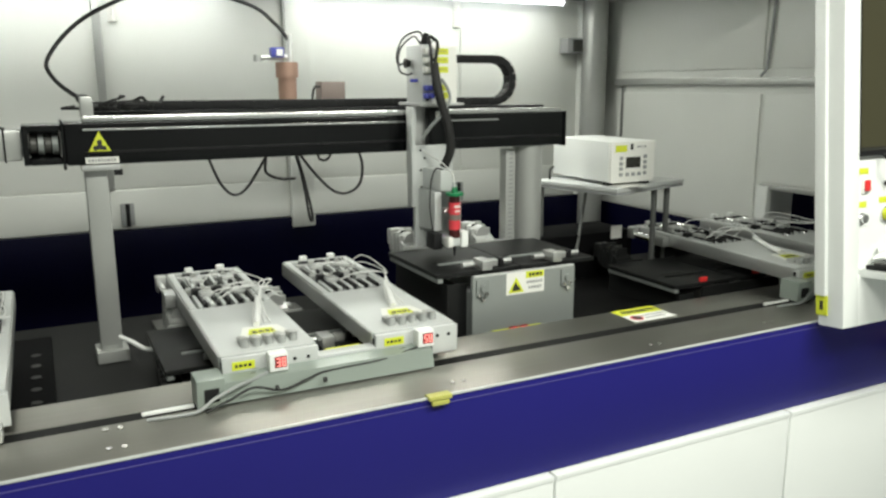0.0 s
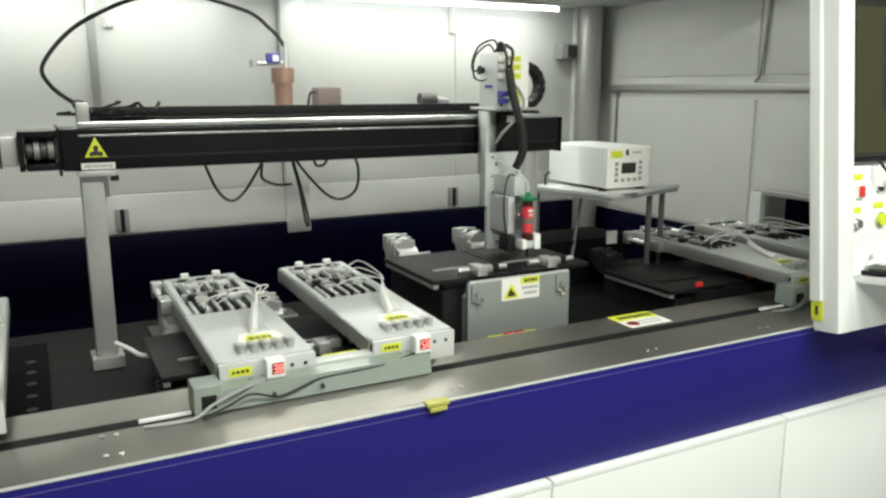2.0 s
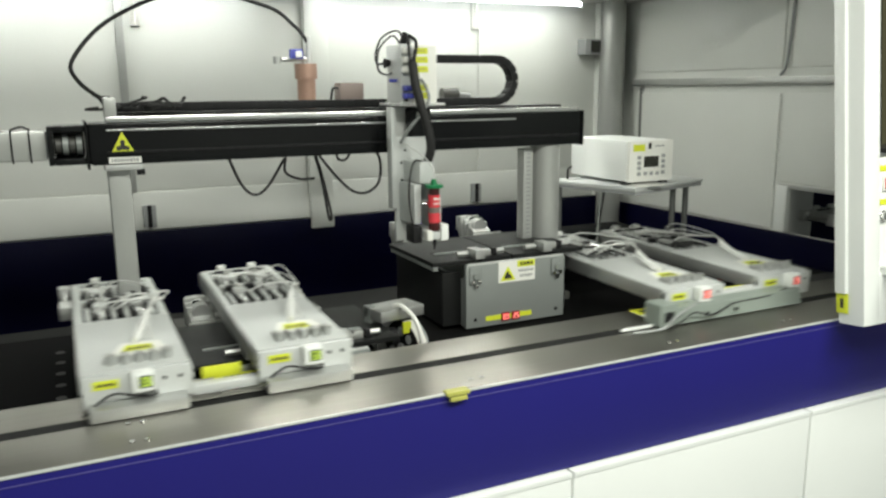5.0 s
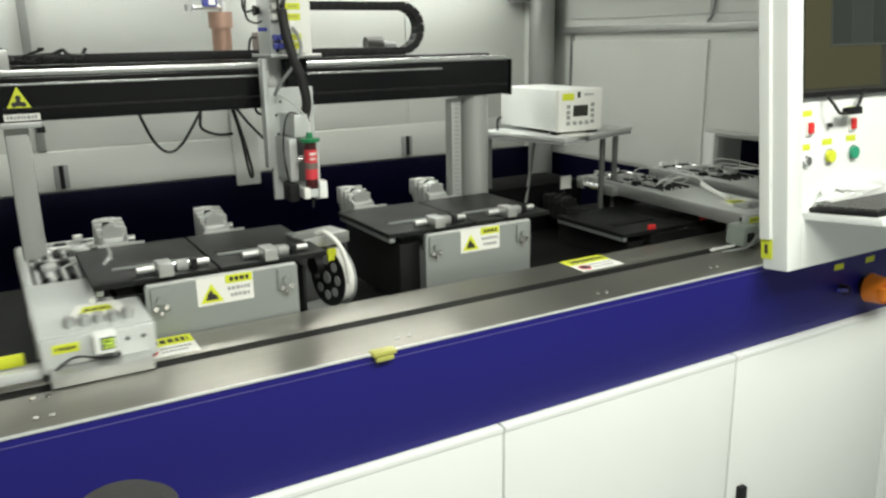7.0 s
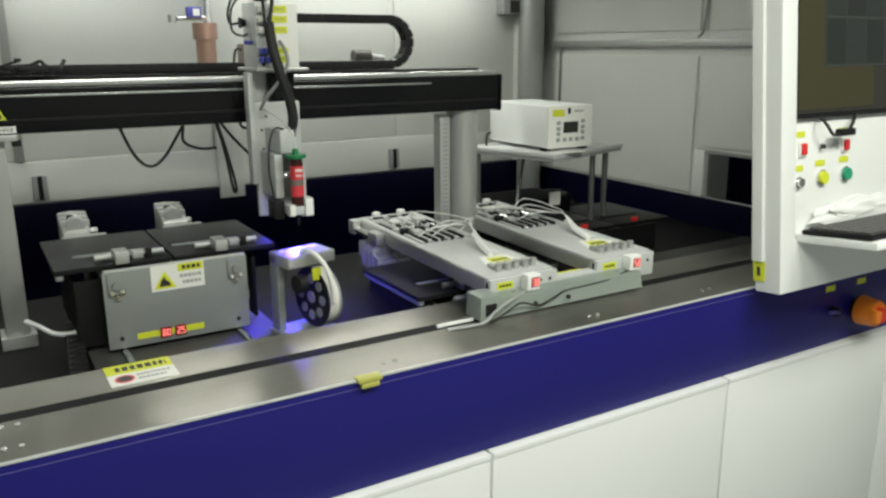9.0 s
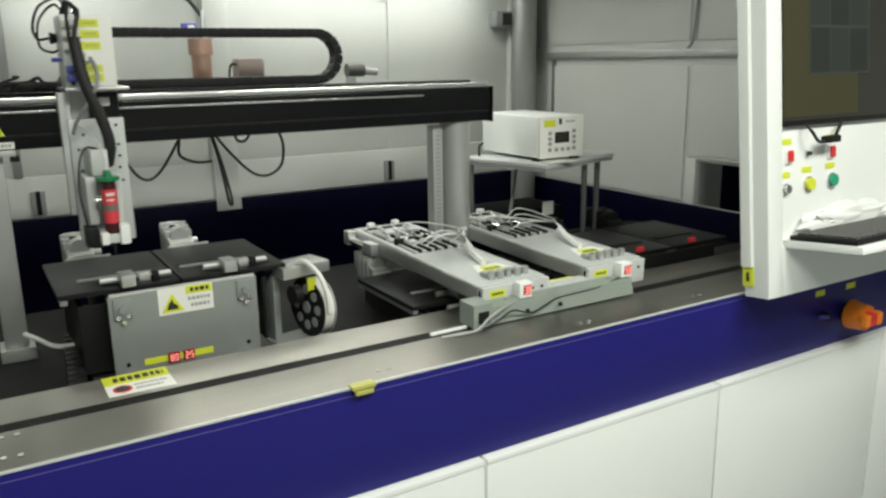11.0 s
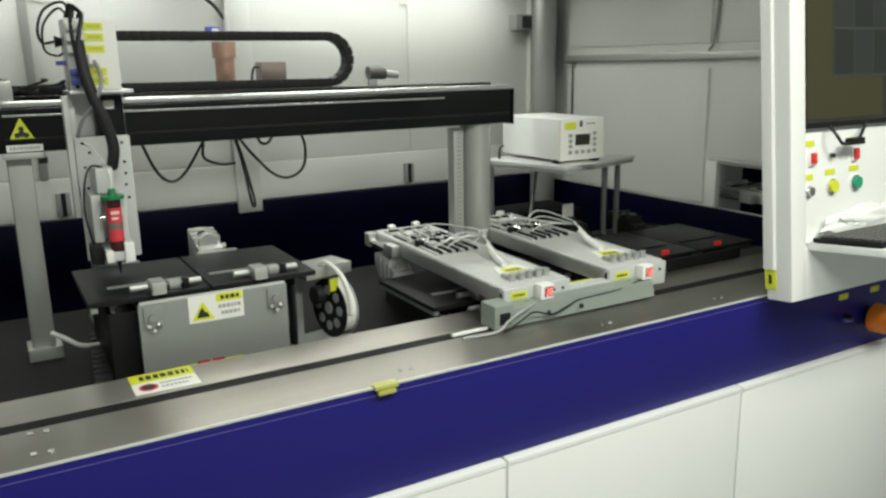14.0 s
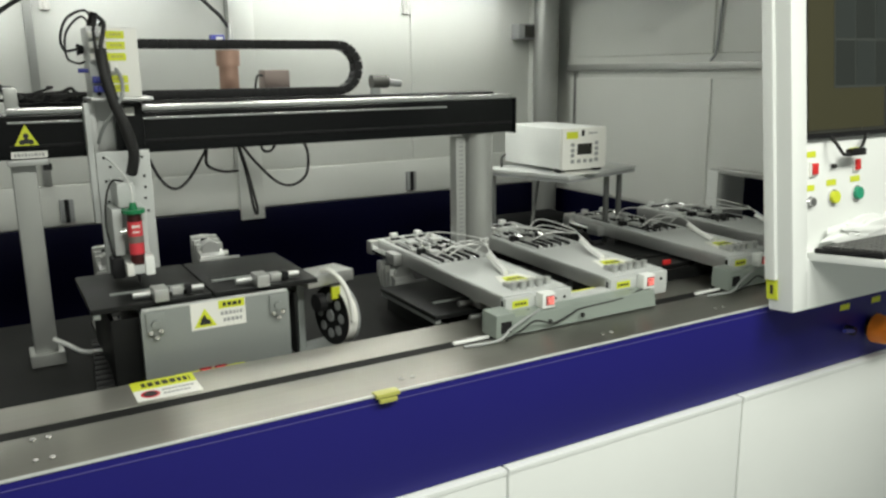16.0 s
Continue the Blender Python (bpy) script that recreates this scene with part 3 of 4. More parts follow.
part("cable", hose(B(), [(-0.030, YS + 0.06, 0.058), (-0.055, YS + 0.055, 0.062), (-0.072, YS + 0.05, 0.03), (-0.080, YS + 0.045, -0.04), (-0.070, YS + 0.045, -0.12)], 0.0025), RUBBER, disp)

cup = rod(B(), (0, 0, -0.002), (0, 0, 0.002), 0.0075, seg=16)
for f in cup.faces:
    f.material_index = 1
for k in range(16):
    a, d = 2 * math.pi * k / 16, math.pi / 16
    ring = [(r * math.cos(a + s * d), r * math.sin(a + s * d)) for r, s in ((0.0085, -1), (0.0105, -1), (0.0105, 1), (0.0085, 1))]
    prism(cup, ring, "z", -0.008, 0.003)
uv = part("uv_emitter", cup, PLASTICBLACK, disp, "violet curing lamp in a black shroud")
uv.data.materials.append(UVGLOW)

# ---- station boxes with flap lids ----


def station_lids(b, clamps):
    lids = []
    for side in (-1, 1):
        lid = tagged(new("lid"), label="charcoal flap lid with slide clamps")
        lid.parent = b
        x0, x1 = (-0.098, 0.166) if side < 0 else (-0.170, 0.088)
        part("flap", box(B(), x0, x1, 0.020, 0.360, -0.009, 0.004, 0.004), CHARCOAL, lid)
        part("edge_strip", box(B(), x0 + 0.004, x0 + 0.02, 0.025, 0.355, -0.022, -0.009, 0.002), ALUDULL, lid)
        c0 = 0.055 if side < 0 else -0.050
        part("slot", box(B(), c0 - 0.10, c0 + 0.07, 0.118, 0.130, 0.004, 0.0085, 0.001), ALUDULL if clamps else CHARCOAL, lid)
        part("slot", box(B(), c0 - 0.10, c0 + 0.02, 0.150, 0.156, 0.004, 0.0052, 0.0005), BLACK, lid)
        if clamps:
            part("clamp_rail", rod(B(), (c0 - 0.045, 0.052, 0.016), (c0 + 0.085, 0.052, 0.016), 0.005, seg=10), CHROME, lid)
            block("clamp_block", ALU, lid, c0 - 0.020, c0 + 0.012, 0.006, 0.062, 0.004, 0.032, 0.003)
            block("clamp_block", ALU, lid, c0 + 0.024, c0 + 0.050, 0.040, 0.064, 0.004, 0.024, 0.003)
            block("clamp_block", PLASTICBLACK, lid, c0 + 0.056, c0 + 0.070, 0.040, 0.064, 0.004, 0.026, 0.003)
            for k in range(4):
                part("clamp_screw", rod(B(), (c0 - 0.035 + 0.03 * k, 0.074, 0.004), (c0 - 0.035 + 0.03 * k, 0.074, 0.014 + 0.004 * (k % 2)), 0.005, seg=8), CHROME, lid)
            part("clamp_tip", rod(B(), (c0 - 0.060, 0.052, 0.015), (c0 - 0.022, 0.052, 0.015), 0.008, seg=10), ALU, lid)
            part("clamp_tip", rod(B(), (c0 + 0.070, 0.052, 0.015), (c0 + 0.098, 0.052, 0.015), 0.008, seg=10), ALU, lid)
        else:
            # Red plastic block in place of a small red glow; it emits nothing.
            block("tag", BTNRED, lid, c0 - 0.045, c0 - 0.015, 0.022, 0.030, 0.004, 0.020, 0.002)
        lids.append((lid, 0.0 if side < 0 else 0.340))
    return lids


def station(label, clamps=True):
    b = thing("lift_box", label, "lift box", "lift boxes")
    # Far box: charcoal plates, with the shade down there put into the colour.
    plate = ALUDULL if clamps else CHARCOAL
    fx0, fx1, y0, y1 = 0.0, 0.343, 0.0, 0.40
    block("front_panel", plate, b, fx0, fx1, y0, y0 + 0.012, -0.19, 0.0, 0.002, "dull grey front plate")
    block("top_edge", ALUPAINT if clamps else CHARCOAL, b, fx0 + 0.004, fx1 - 0.004, y0 - 0.001, y0 + 0.010, 0.0, 0.0055, 0.001)
    block("side_panel", plate, b, fx0 + 0.004, fx0 + 0.014, y0 + 0.012, y1, -0.19, -0.045, 0.002)
    block("side_panel", plate, b, fx1 - 0.014, fx1 - 0.004, y0 + 0.012, y1, -0.19, -0.045, 0.002)
    block("back_panel", plate, b, fx0 + 0.004, fx1 - 0.004, y1 - 0.012, y1, -0.19, -0.02, 0.002)
    block("bottom_panel", ALUDULL, b, fx0 + 0.014, fx1 - 0.014, y0 + 0.012, y1 - 0.012, -0.14, -0.13, 0.001)
    block("outer_plate", CHARCOAL, b, fx0 - 0.058, fx0 - 0.048, y0 + 0.05, y1 - 0.005, -0.185, -0.022, 0.002)
    block("outer_plate", CHARCOAL, b, fx1 + 0.030, fx1 + 0.038, y0 + 0.05, y1 - 0.005, -0.185, -0.022, 0.002)
    block("front_skirt", CHARCOAL, b, fx0 - 0.058, fx0 + 0.004, y0 + 0.040, y0 + 0.0495, -0.185, -0.022, 0.002)
    for k in range(2):
        block("spacer", CHARCOAL, b, fx0 - 0.048, fx0 + 0.004, y0 + 0.09 + k * 0.22, y0 + 0.12 + k * 0.22, -0.15, -0.12, 0.002)
        block("spacer", plate, b, fx1 - 0.004, fx1 + 0.030, y0 + 0.09 + k * 0.22, y0 + 0.12 + k * 0.22, -0.15, -0.12, 0.002)
    for x in (fx0 + 0.03, fx1 - 0.03) if clamps else ():
        block("corner_bracket", ALUDULL, b, x - 0.02, x + 0.02, y0 - 0.006, y0, -0.055, -0.004, 0.002)
        for dx, dz in ((-0.012, -0.048), (0.010, -0.046), (0.0, -0.060)):
            part("bolt", rod(B(), (x + dx, y0 - 0.011, dz), (x + dx, y0 + 0.001, dz), 0.0055, seg=8), CHROME, b)
        part("pivot", rod(B(), (x, y0 - 0.014, -0.03), (x, y0 - 0.005, -0.03), 0.010, seg=18), ALUDULL, b)
        part("screw", rod(B(), (x, y0 - 0.003, -0.165), (x, y0 + 0.001, -0.165), 0.005, seg=10), PLASTICBLACK, b)
    # Its silver motor parts go charcoal too, darkened for the same shade.
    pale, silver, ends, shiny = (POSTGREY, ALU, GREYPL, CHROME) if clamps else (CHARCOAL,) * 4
    for x in (fx0 - 0.035, fx0 + 0.225):
        block("motor_bracket", pale, b, x - 0.008, x + 0.104, y1 - 0.034, y1 - 0.023, -0.040, 0.018, 0.002)
        part("motor_shaft", rod(B(), (x + 0.036, y1 - 0.048, -0.002), (x + 0.036, y1 - 0.034, -0.002), 0.013, seg=18), shiny, b)
        part("motor_hub", rod(B(), (x + 0.036, y1 - 0.052, -0.002), (x + 0.036, y1 - 0.046, -0.002), 0.007, seg=12), PLASTICBLACK, b)
        m = part("drive_motor", prism(B(), [(y1 - 0.022, -0.02), (y1 + 0.06, -0.02), (y1 + 0.095, 0.0), (y1 + 0.095, 0.040), (y1 + 0.02, 0.040), (y1 - 0.022, 0.022)], "x", x, x + 0.066), silver, b, "small silver motor with bracket")
        part("motor_barrel", rod(B(), (x + 0.033, y1 - 0.005, 0.036), (x + 0.033, y1 + 0.115, 0.036), 0.025, seg=18), silver, m)
        block("motor_end", ends, m, x + 0.006, x + 0.060, y1 + 0.096, y1 + 0.128, 0.006, 0.058, 0.004)
        for k in range(3):
            block("motor_clamp", pale, m, x - 0.004, x + 0.070, y1 + 0.010 + k * 0.030, y1 + 0.022 + k * 0.030, -0.012, 0.052 + 0.006 * k, 0.003)
        block("motor_clip", PLASTICBLACK, m, x + 0.016, x + 0.034, y1 + 0.036, y1 + 0.040, 0.020, 0.064, 0.001)
        part("motor_plug", rod(B(), (x + 0.068, y1 + 0.05, 0.010), (x + 0.092, y1 + 0.05, 0.010), 0.010, seg=12), pale, m)
    if not clamps:
        return b, station_lids(b, clamps)
    block("warning_label", LABEL, b, 0.108, 0.235, y0 - 0.0015, y0 - 0.0003, -0.062, 0.002, 0)
    part("warning_triangle", prism(B(), [(0.114, -0.056), (0.166, -0.056), (0.140, -0.012)], "y", y0 - 0.0025, y0 - 0.0016), YELLOW, b)
    part("warning_symbol", prism(B(), [(0.126, -0.050), (0.154, -0.050), (0.150, -0.040), (0.143, -0.036), (0.139, -0.026), (0.131, -0.036)], "y", y0 - 0.0035, y0 - 0.0026), INK, b)
    block("label_header", YELLOW, b, 0.172, 0.233, y0 - 0.0025, y0 - 0.0016, -0.018, 0.001, 0)
    bars("lettering", b, INK, 0.182, 0.225, y0 - 0.0026, -0.013, 0.009, 4, 11)
    bars("lettering", b, GREYPL, 0.176, 0.230, y0 - 0.0017, -0.034, 0.008, 6, 12)
    bars("lettering", b, GREYPL, 0.182, 0.225, y0 - 0.0017, -0.050, 0.008, 5, 13)
    block("strip_label", YELLOW, b, 0.065, 0.225, y0 - 0.0012, y0 - 0.0002, -0.174, -0.159, 0)
    for x in (0.118, 0.153):
        c = block("counter", LEDDARK, b, x, x + 0.027, y0 - 0.006, y0 - 0.0013, -0.179, -0.154, 0.001, "small red digit counter")
        numerals(c, LEDRED, x + 0.003, x + 0.025, y0 - 0.0062, -0.175, -0.158, "80" if x < 0.13 else "25")
    return b, station_lids(b, clamps)


for x in (-0.39,):
    bp = thing("base_plate", "dull grey steel base plate on the deck", "plate", "base plates")
    block("plate", BASEPLATE, bp, x - 0.05, x + 0.405, 0.37, 1.10, 0.8205, 0.829, 0.002)
    for k in (0.02, 0.30):
        block("guide_rail", CHROME, bp, x + k, x + k + 0.014, 0.38, 1.08, 0.8292, 0.838, 0.002)

bp = thing("base_plate", "dull grey steel base plate at the far end of the deck", "plate", "base plates")
block("plate", BASEPLATE, bp, 1.22, 1.90, 0.332, 0.60, 0.8205, 0.829, 0.002)
for x in (1.30, 1.58, 1.84):
    part("bolt", rod(B(), (x, 0.36, 0.829), (x, 0.36, 0.834), 0.006, seg=10), CHROME, bp)

BOXL, LIDSL = station("grey lift box with charcoal flap lids and warning label")
BOXR, LIDSR = station("grey lift box with charcoal flap lids beside the table")
BOXF, LIDSF = station("lift box below the incoming carriage, darkened throughout for the shade there", False)

# ---- transfer carriages ----


def carriage(label, ledmat, winmat, joined):
    c = thing("transfer_carriage", label, "carriage", "transfer carriages")
    for px in (0.0, 0.345):
        p = part("plate", prism(B(), [(0.0, 0.055), (0.205, 0.055), (0.205, 0.42), (0.0, 0.42)], "z", -0.006, 0.006), ALUPAINT, c, "pale grey tool plate")
        p.location = (px, 0, 0)
        p.location.z = 0.0
        fr = B()
        box(fr, px, px + 0.018, 0.42, 0.80, -0.012, 0.008, 0.002)
        box(fr, px + 0.187, px + 0.205, 0.42, 0.80, -0.012, 0.008, 0.002)
        box(fr, px, px + 0.205, 0.785, 0.80, -0.012, 0.008, 0.002)
        part("frame", fr, ALUPAINT, c)
        block("side_rail", ALU, c, px - 0.004, px - 0.0005, 0.06, 0.80, -0.035, 0.004, 0.001)
        block("side_rail", ALU, c, px + 0.2055, px + 0.209, 0.06, 0.80, -0.035, 0.004, 0.001)
        rnd = random.Random(7 + int(px * 100))
        for k in range(2):
            for j in range(2):
                gx, gy = px + 0.042 + k * 0.085, 0.50 + j * 0.14
                g = part("gripper", box(B(), gx, gx + 0.034, gy, gy + 0.035, -0.02, 0.022, 0.003), ALU, c, "small pneumatic gripper")
                block("jaw", CHROME, g, gx + 0.004, gx + 0.03, gy - 0.03, gy, 0.0, 0.008, 0.001)
                part("cylinder", rod(B(), (gx + 0.017, gy + 0.035, 0.014), (gx + 0.017, gy + 0.075, 0.014), 0.009, seg=12), CHROME, g)
        for x in (0.035, 0.068, 0.12, 0.155):
            part("guide_rod", rod(B(), (px + x, 0.425, 0.004), (px + x, 0.785, 0.004), 0.004, seg=8), CHROME, c)
        for k in range(11):
            x = px + 0.024 + k * 0.0148
            block("slat", ALUPAINT if k % 2 == 0 else PLASTICBLACK, c, x, x + 0.0095, 0.425 + 0.006 * (k % 3), 0.535 - 0.01 * (k % 2), -0.004, 0.010 + 0.004 * (k % 2), 0.001)
            block("slat", ALUPAINT if k % 2 else PLASTICBLACK, c, x, x + 0.0085, 0.615, 0.705 + 0.006 * (k % 2), -0.006, 0.008 + 0.004 * (k % 3), 0.001)
        block("cross_bar", ALU, c, px + 0.018, px + 0.187, 0.575, 0.600, -0.004, 0.014, 0.002)
        block("cross_bar", ALU, c, px + 0.018, px + 0.187, 0.715, 0.735, -0.004, 0.012, 0.002)
        for k in range(3):
            gx = px + 0.03 + k * 0.052
            block("clamp_pad", PLASTICBLACK, c, gx, gx + 0.026, 0.548, 0.572, 0.0, 0.020, 0.002)
            block("clamp_pad", PLASTICBLACK, c, gx + 0.006, gx + 0.036, 0.742, 0.764, -0.004, 0.014, 0.002)
            part("clamp_screw", rod(B(), (gx + 0.013, 0.56, 0.02), (gx + 0.013, 0.56, 0.034), 0.004, seg=8), CHROME, c)
        for x in (0.05, 0.14):
            block("stop_block", WHITE, c, px + x, px + x + 0.022, 0.78, 0.80, 0.008, 0.022, 0.002)
        # air tubes looping back to the manifold
        for k in range(5):
            a, e = rnd.uniform(0.03, 0.17), rnd.uniform(0.45, 0.72)
            top = rnd.uniform(0.025, 0.055)
            part("air_tube", hose(B(), [(px + a, e, 0.012), (px + a + 0.05, e - 0.01, top), (px + 0.185 + rnd.uniform(-0.01, 0.022), 0.47 + rnd.uniform(-0.03, 0.03), top), (px + 0.17, 0.39, 0.045), (px + 0.13 + 0.006 * k, 0.30, 0.022), (px + 0.11 + 0.01 * k, 0.22, 0.012)], 0.0019, 6, 6), TUBE, c)
        tie = part("tube_sleeve", hose(B(), [(px + 0.155, 0.36, 0.03), (px + 0.135, 0.28, 0.02), (px + 0.115, 0.21, 0.014)], 0.0075, 10, 4), TUBE, c)
        # manifold with flow knobs, yellow sheet
        for k in range(5):
            x = px + 0.060 + k * 0.027
            kn = part("flow_knob", rod(B(), (x, 0.095 - 0.004 * (k % 2), 0.006), (x, 0.095 - 0.004 * (k % 2), 0.026), 0.0095, seg=14), ALU, c)
            block("knob_body", POSTGREY, kn, x - 0.008, x + 0.008, 0.105, 0.135, 0.006, 0.018, 0.002)
        part("film_wrap", prism(B(), [(px + 0.06, 0.142), (px + 0.18, 0.132), (px + 0.165, 0.215), (px + 0.085, 0.222)], "z", 0.0062, 0.0072), LABEL, c)
        part("yellow_note", prism(B(), [(px + 0.085, 0.165), (px + 0.15, 0.158), (px + 0.145, 0.195), (px + 0.095, 0.2)], "z", 0.0073, 0.0085), YELLOW, c)
        bars("lettering", c, INK, px + 0.095, px + 0.145, 0.168, 0.0086, 0.012, 4, 20, "z")
        # front apron with label and digital pressure gauge
        block("apron", ALUPAINT, c, px, px + 0.209, 0.042, 0.054, -0.062, 0.003, 0.002)
        block("label", YELLOW, c, px + 0.020, px + 0.068, 0.0405, 0.0418, -0.024, -0.006, 0)
        bars("lettering", c, INK, px + 0.026, px + 0.062, 0.0404, -0.018, 0.006, 4, 21)
        g = block("pressure_gauge", WHITE, c, px + 0.092, px + 0.132, 0.012, 0.042, -0.030, 0.010, 0.003, "white digital pressure gauge")
        block("display", winmat, g, px + 0.103, px + 0.129, 0.0112, 0.0122, -0.022, 0.003, 0.0003)
        numerals(g, ledmat, px + 0.105, px + 0.128, 0.0110, -0.019, 0.0, "58" if px else "38")
        part("gauge_cable", hose(B(), [(px + 0.13, 0.03, -0.03), (px + 0.135, 0.034, -0.048), (px + 0.10, 0.03, -0.043), (px + 0.06, 0.03, -0.032), (px + 0.03, 0.03, -0.045), (px + 0.0, 0.02, -0.066)], 0.003, 6, 6), RUBBER, c)
        for x in (0.155, 0.185):
            part("screw", rod(B(), (px + x, 0.040, -0.018), (px + x, 0.043, -0.018), 0.004, seg=10), PLASTICBLACK, c)
    part("side_cylinder", rod(B(), (-0.020, 0.62, -0.02), (-0.020, 0.80, -0.02), 0.013, seg=14), CHROME, c)
    block("cylinder_mount", ALU, c, -0.034, -0.005, 0.60, 0.66, -0.036, 0.0, 0.003)
    block("cylinder_mount", ALU, c, -0.034, -0.005, 0.765, 0.80, -0.036, 0.008, 0.003)
    if joined:
        part("front_beam", prism(B(), [(0.0415, -0.028), (0.006, -0.034), (-0.004, -0.0755), (0.0415, -0.0755)], "x", -0.005, 0.470), ALUDULL2, c, "grey-green sloping front carrier beam")
        block("link_plate", ALUPAINT, c, 0.2095, 0.3445, 0.042, 0.075, -0.062, -0.022, 0.002)
        block("rail_foot", ALUDULL2, c, -0.062, -0.006, -0.010, 0.055, -0.076, -0.016, 0.003)
        block("foot_recess", PLASTICBLACK, c, -0.048, -0.018, -0.0115, -0.0095, -0.064, -0.035, 0.002)
        block("note", YELLOW, c, 0.235, 0.318, 0.076, 0.082, -0.040, -0.022, 0.001)
        part("main_tube", hose(B(), [(-0.16, -0.02, -0.072), (-0.07, -0.03, -0.070), (-0.03, -0.022, -0.052), (0.02, -0.010, -0.038), (0.06, 0.006, -0.034), (0.09, 0.02, -0.03)], 0.0036, 8, 6), GREYTUBE, c)
        block("slot_bar", WHITE, c, -0.165, -0.064, 0.016, 0.026, -0.080, -0.073, 0.002)
        part("signal_cable", hose(B(), [(-0.05, -0.034, -0.072), (0.0, -0.026, -0.058), (0.05, -0.018, -0.044), (0.11, -0.012, -0.062), (0.17, -0.006, -0.050), (0.215, 0.004, -0.044), (0.345, 0.006, -0.040), (0.44, 0.02, -0.03)], 0.0026, 6, 6), RUBBER, c)
        for x in (0.10, 0.205):
            part("cable_tie", rod(B(), (x - 0.003, -0.012, -0.056), (x + 0.003, -0.012, -0.056), 0.0060, seg=10), RUBBER, c)
    else:
        block("front_beam", ALUPAINT, c, 0.2095, 0.3445, 0.052, 0.08, -0.072, -0.052, 0.003)
        block("note", YELLOW, c, 0.235, 0.318, 0.095, 0.101, -0.055, -0.030, 0.001)
        for px in (0.0, 0.345):
            block("rail_foot", ALU, c, px + 0.01, px + 0.195, 0.0, 0.042, -0.076, -0.050, 0.003)
    return c


C1 = carriage("pale grey twin-plate transfer carriage with green-lit pressure gauges", LEDGREEN, LEDDARKG, False)
C2 = carriage("pale grey twin-plate transfer carriage with red-lit pressure gauges", LEDRED, LEDDARK, True)
C3 = carriage("grey twin-plate transfer carriage at the far end of the rail", LEDRED, LEDDARK, True)

# ---- operator console, leaning back ----
con = thing("operator_console", "white operator console with monitor opening, buttons and keyboard shelf", "console", m=pose(1.150, -0.100, 0.905, -6))
W, TH = 0.98, 0.078
block("pillar", WHITE, con, 0.0, 0.062, 0.0, TH, 0.0, 1.25, 0.006)
block("side_flange", WHITE, con, -0.014, 0.0, 0.045, TH, 0.085, 1.25, 0.003)
block("lower_front", WHITE, con, 0.062, W, 0.002, TH, 0.0, 0.14, 0.004)
block("button_panel", WHITE, con, 0.062, W, 0.035, TH, 0.14, 0.455, 0.003)
block("monitor_back", WHITE, con, 0.062, W, 0.055, TH, 0.455, 1.25, 0.003)
block("keyboard_shelf", WHITE, con, 0.070, W, -0.215, 0.034, 0.132, 0.153, 0.004, "white shelf sticking out towards the user")
mon = block("monitor", PLASTICBLACK, con, 0.063, 0.72, 0.018, 0.0545, 0.452, 0.90, 0.006, "black framed flat monitor")
block("screen", SCREEN, mon, 0.085, 0.70, 0.0165, 0.0182, 0.466, 0.875, 0)
block("window", PIXEL1, mon, 0.088, 0.42, 0.0152, 0.0160, 0.476, 0.86, 0)
block("window", PIXEL3, mon, 0.195, 0.47, 0.0140, 0.0148, 0.585, 0.845, 0)
for i in range(3):
    for j in range(2):
        block("tile", PIXEL4 if (i + j) % 2 else PIXEL2, mon, 0.201 + i * 0.089, 0.284 + i * 0.089, 0.0130, 0.0138, 0.592 + j * 0.126, 0.710 + j * 0.126, 0)
for x, z, mat, r, nm in ((0.116, 0.285, CHROME, 0.012, "key_switch"), (0.216, 0.290, YELLOW, 0.017, "push_button"), (0.322, 0.292, BTNGREEN, 0.017, "push_button"), (0.210, 0.375, INK, 0.006, "socket")):
    b = part(nm, rod(B(), (x, 0.020, z), (x, 0.036, z), r, seg=20), mat, con)
    part("bezel", rod(B(), (x, 0.029, z), (x, 0.0365, z), r * 1.25, seg=20), CHROME, b)
for x in (0.130, 0.318):
    b = block("rocker_switch", LABEL, con, x - 0.014, x + 0.014, 0.028, 0.036, 0.352, 0.392, 0.002)
    block("rocker", BTNRED, b, x - 0.010, x + 0.011, 0.022, 0.029, 0.358, 0.388, 0.003)
for i, (x, z) in enumerate(((0.116, 0.322), (0.211, 0.330), (0.317, 0.333), (0.123, 0.412), (0.313, 0.412))):
    s = block("button_label", YELLOW, con, x - 0.021, x + 0.021, 0.0335, 0.0346, z - 0.008, z + 0.008, 0)
part("monitor_cable", hose(B(), [(0.19, 0.03, 0.465), (0.185, 0.0, 0.435), (0.215, -0.005, 0.405), (0.285, 0.0, 0.415), (0.35, 0.02, 0.455), (0.39, 0.03, 0.47)], 0.0045, 8, 8), RUBBER, con)
block("cable_joint", PLASTICBLACK, con, 0.235, 0.300, -0.012, 0.008, 0.400, 0.420, 0.004)
block("side_sticker", YELLOW, con, -0.0042, -0.0004, 0.046, 0.080, 0.03, 0.085, 0.001)
block("side_mark", INK, con, -0.0052, -0.0042, 0.058, 0.068, 0.045, 0.07, 0)
kb = thing("keyboard", "dark grey computer keyboard on the console shelf", "keyboard", m=pose(1.150, -0.100, 0.905, -6))
block("base", PLASTICBLACK, kb, 0.072, 0.56, -0.200, -0.010, 0.154, 0.167, 0.004)
keys = B()
for r in range(6):
    for k in range(20):
        x = 0.081 + k * 0.0236
        box(keys, x, x + 0.019, -0.192 + r * 0.028, -0.168 + r * 0.028, 0.167, 0.174, 0.0015)
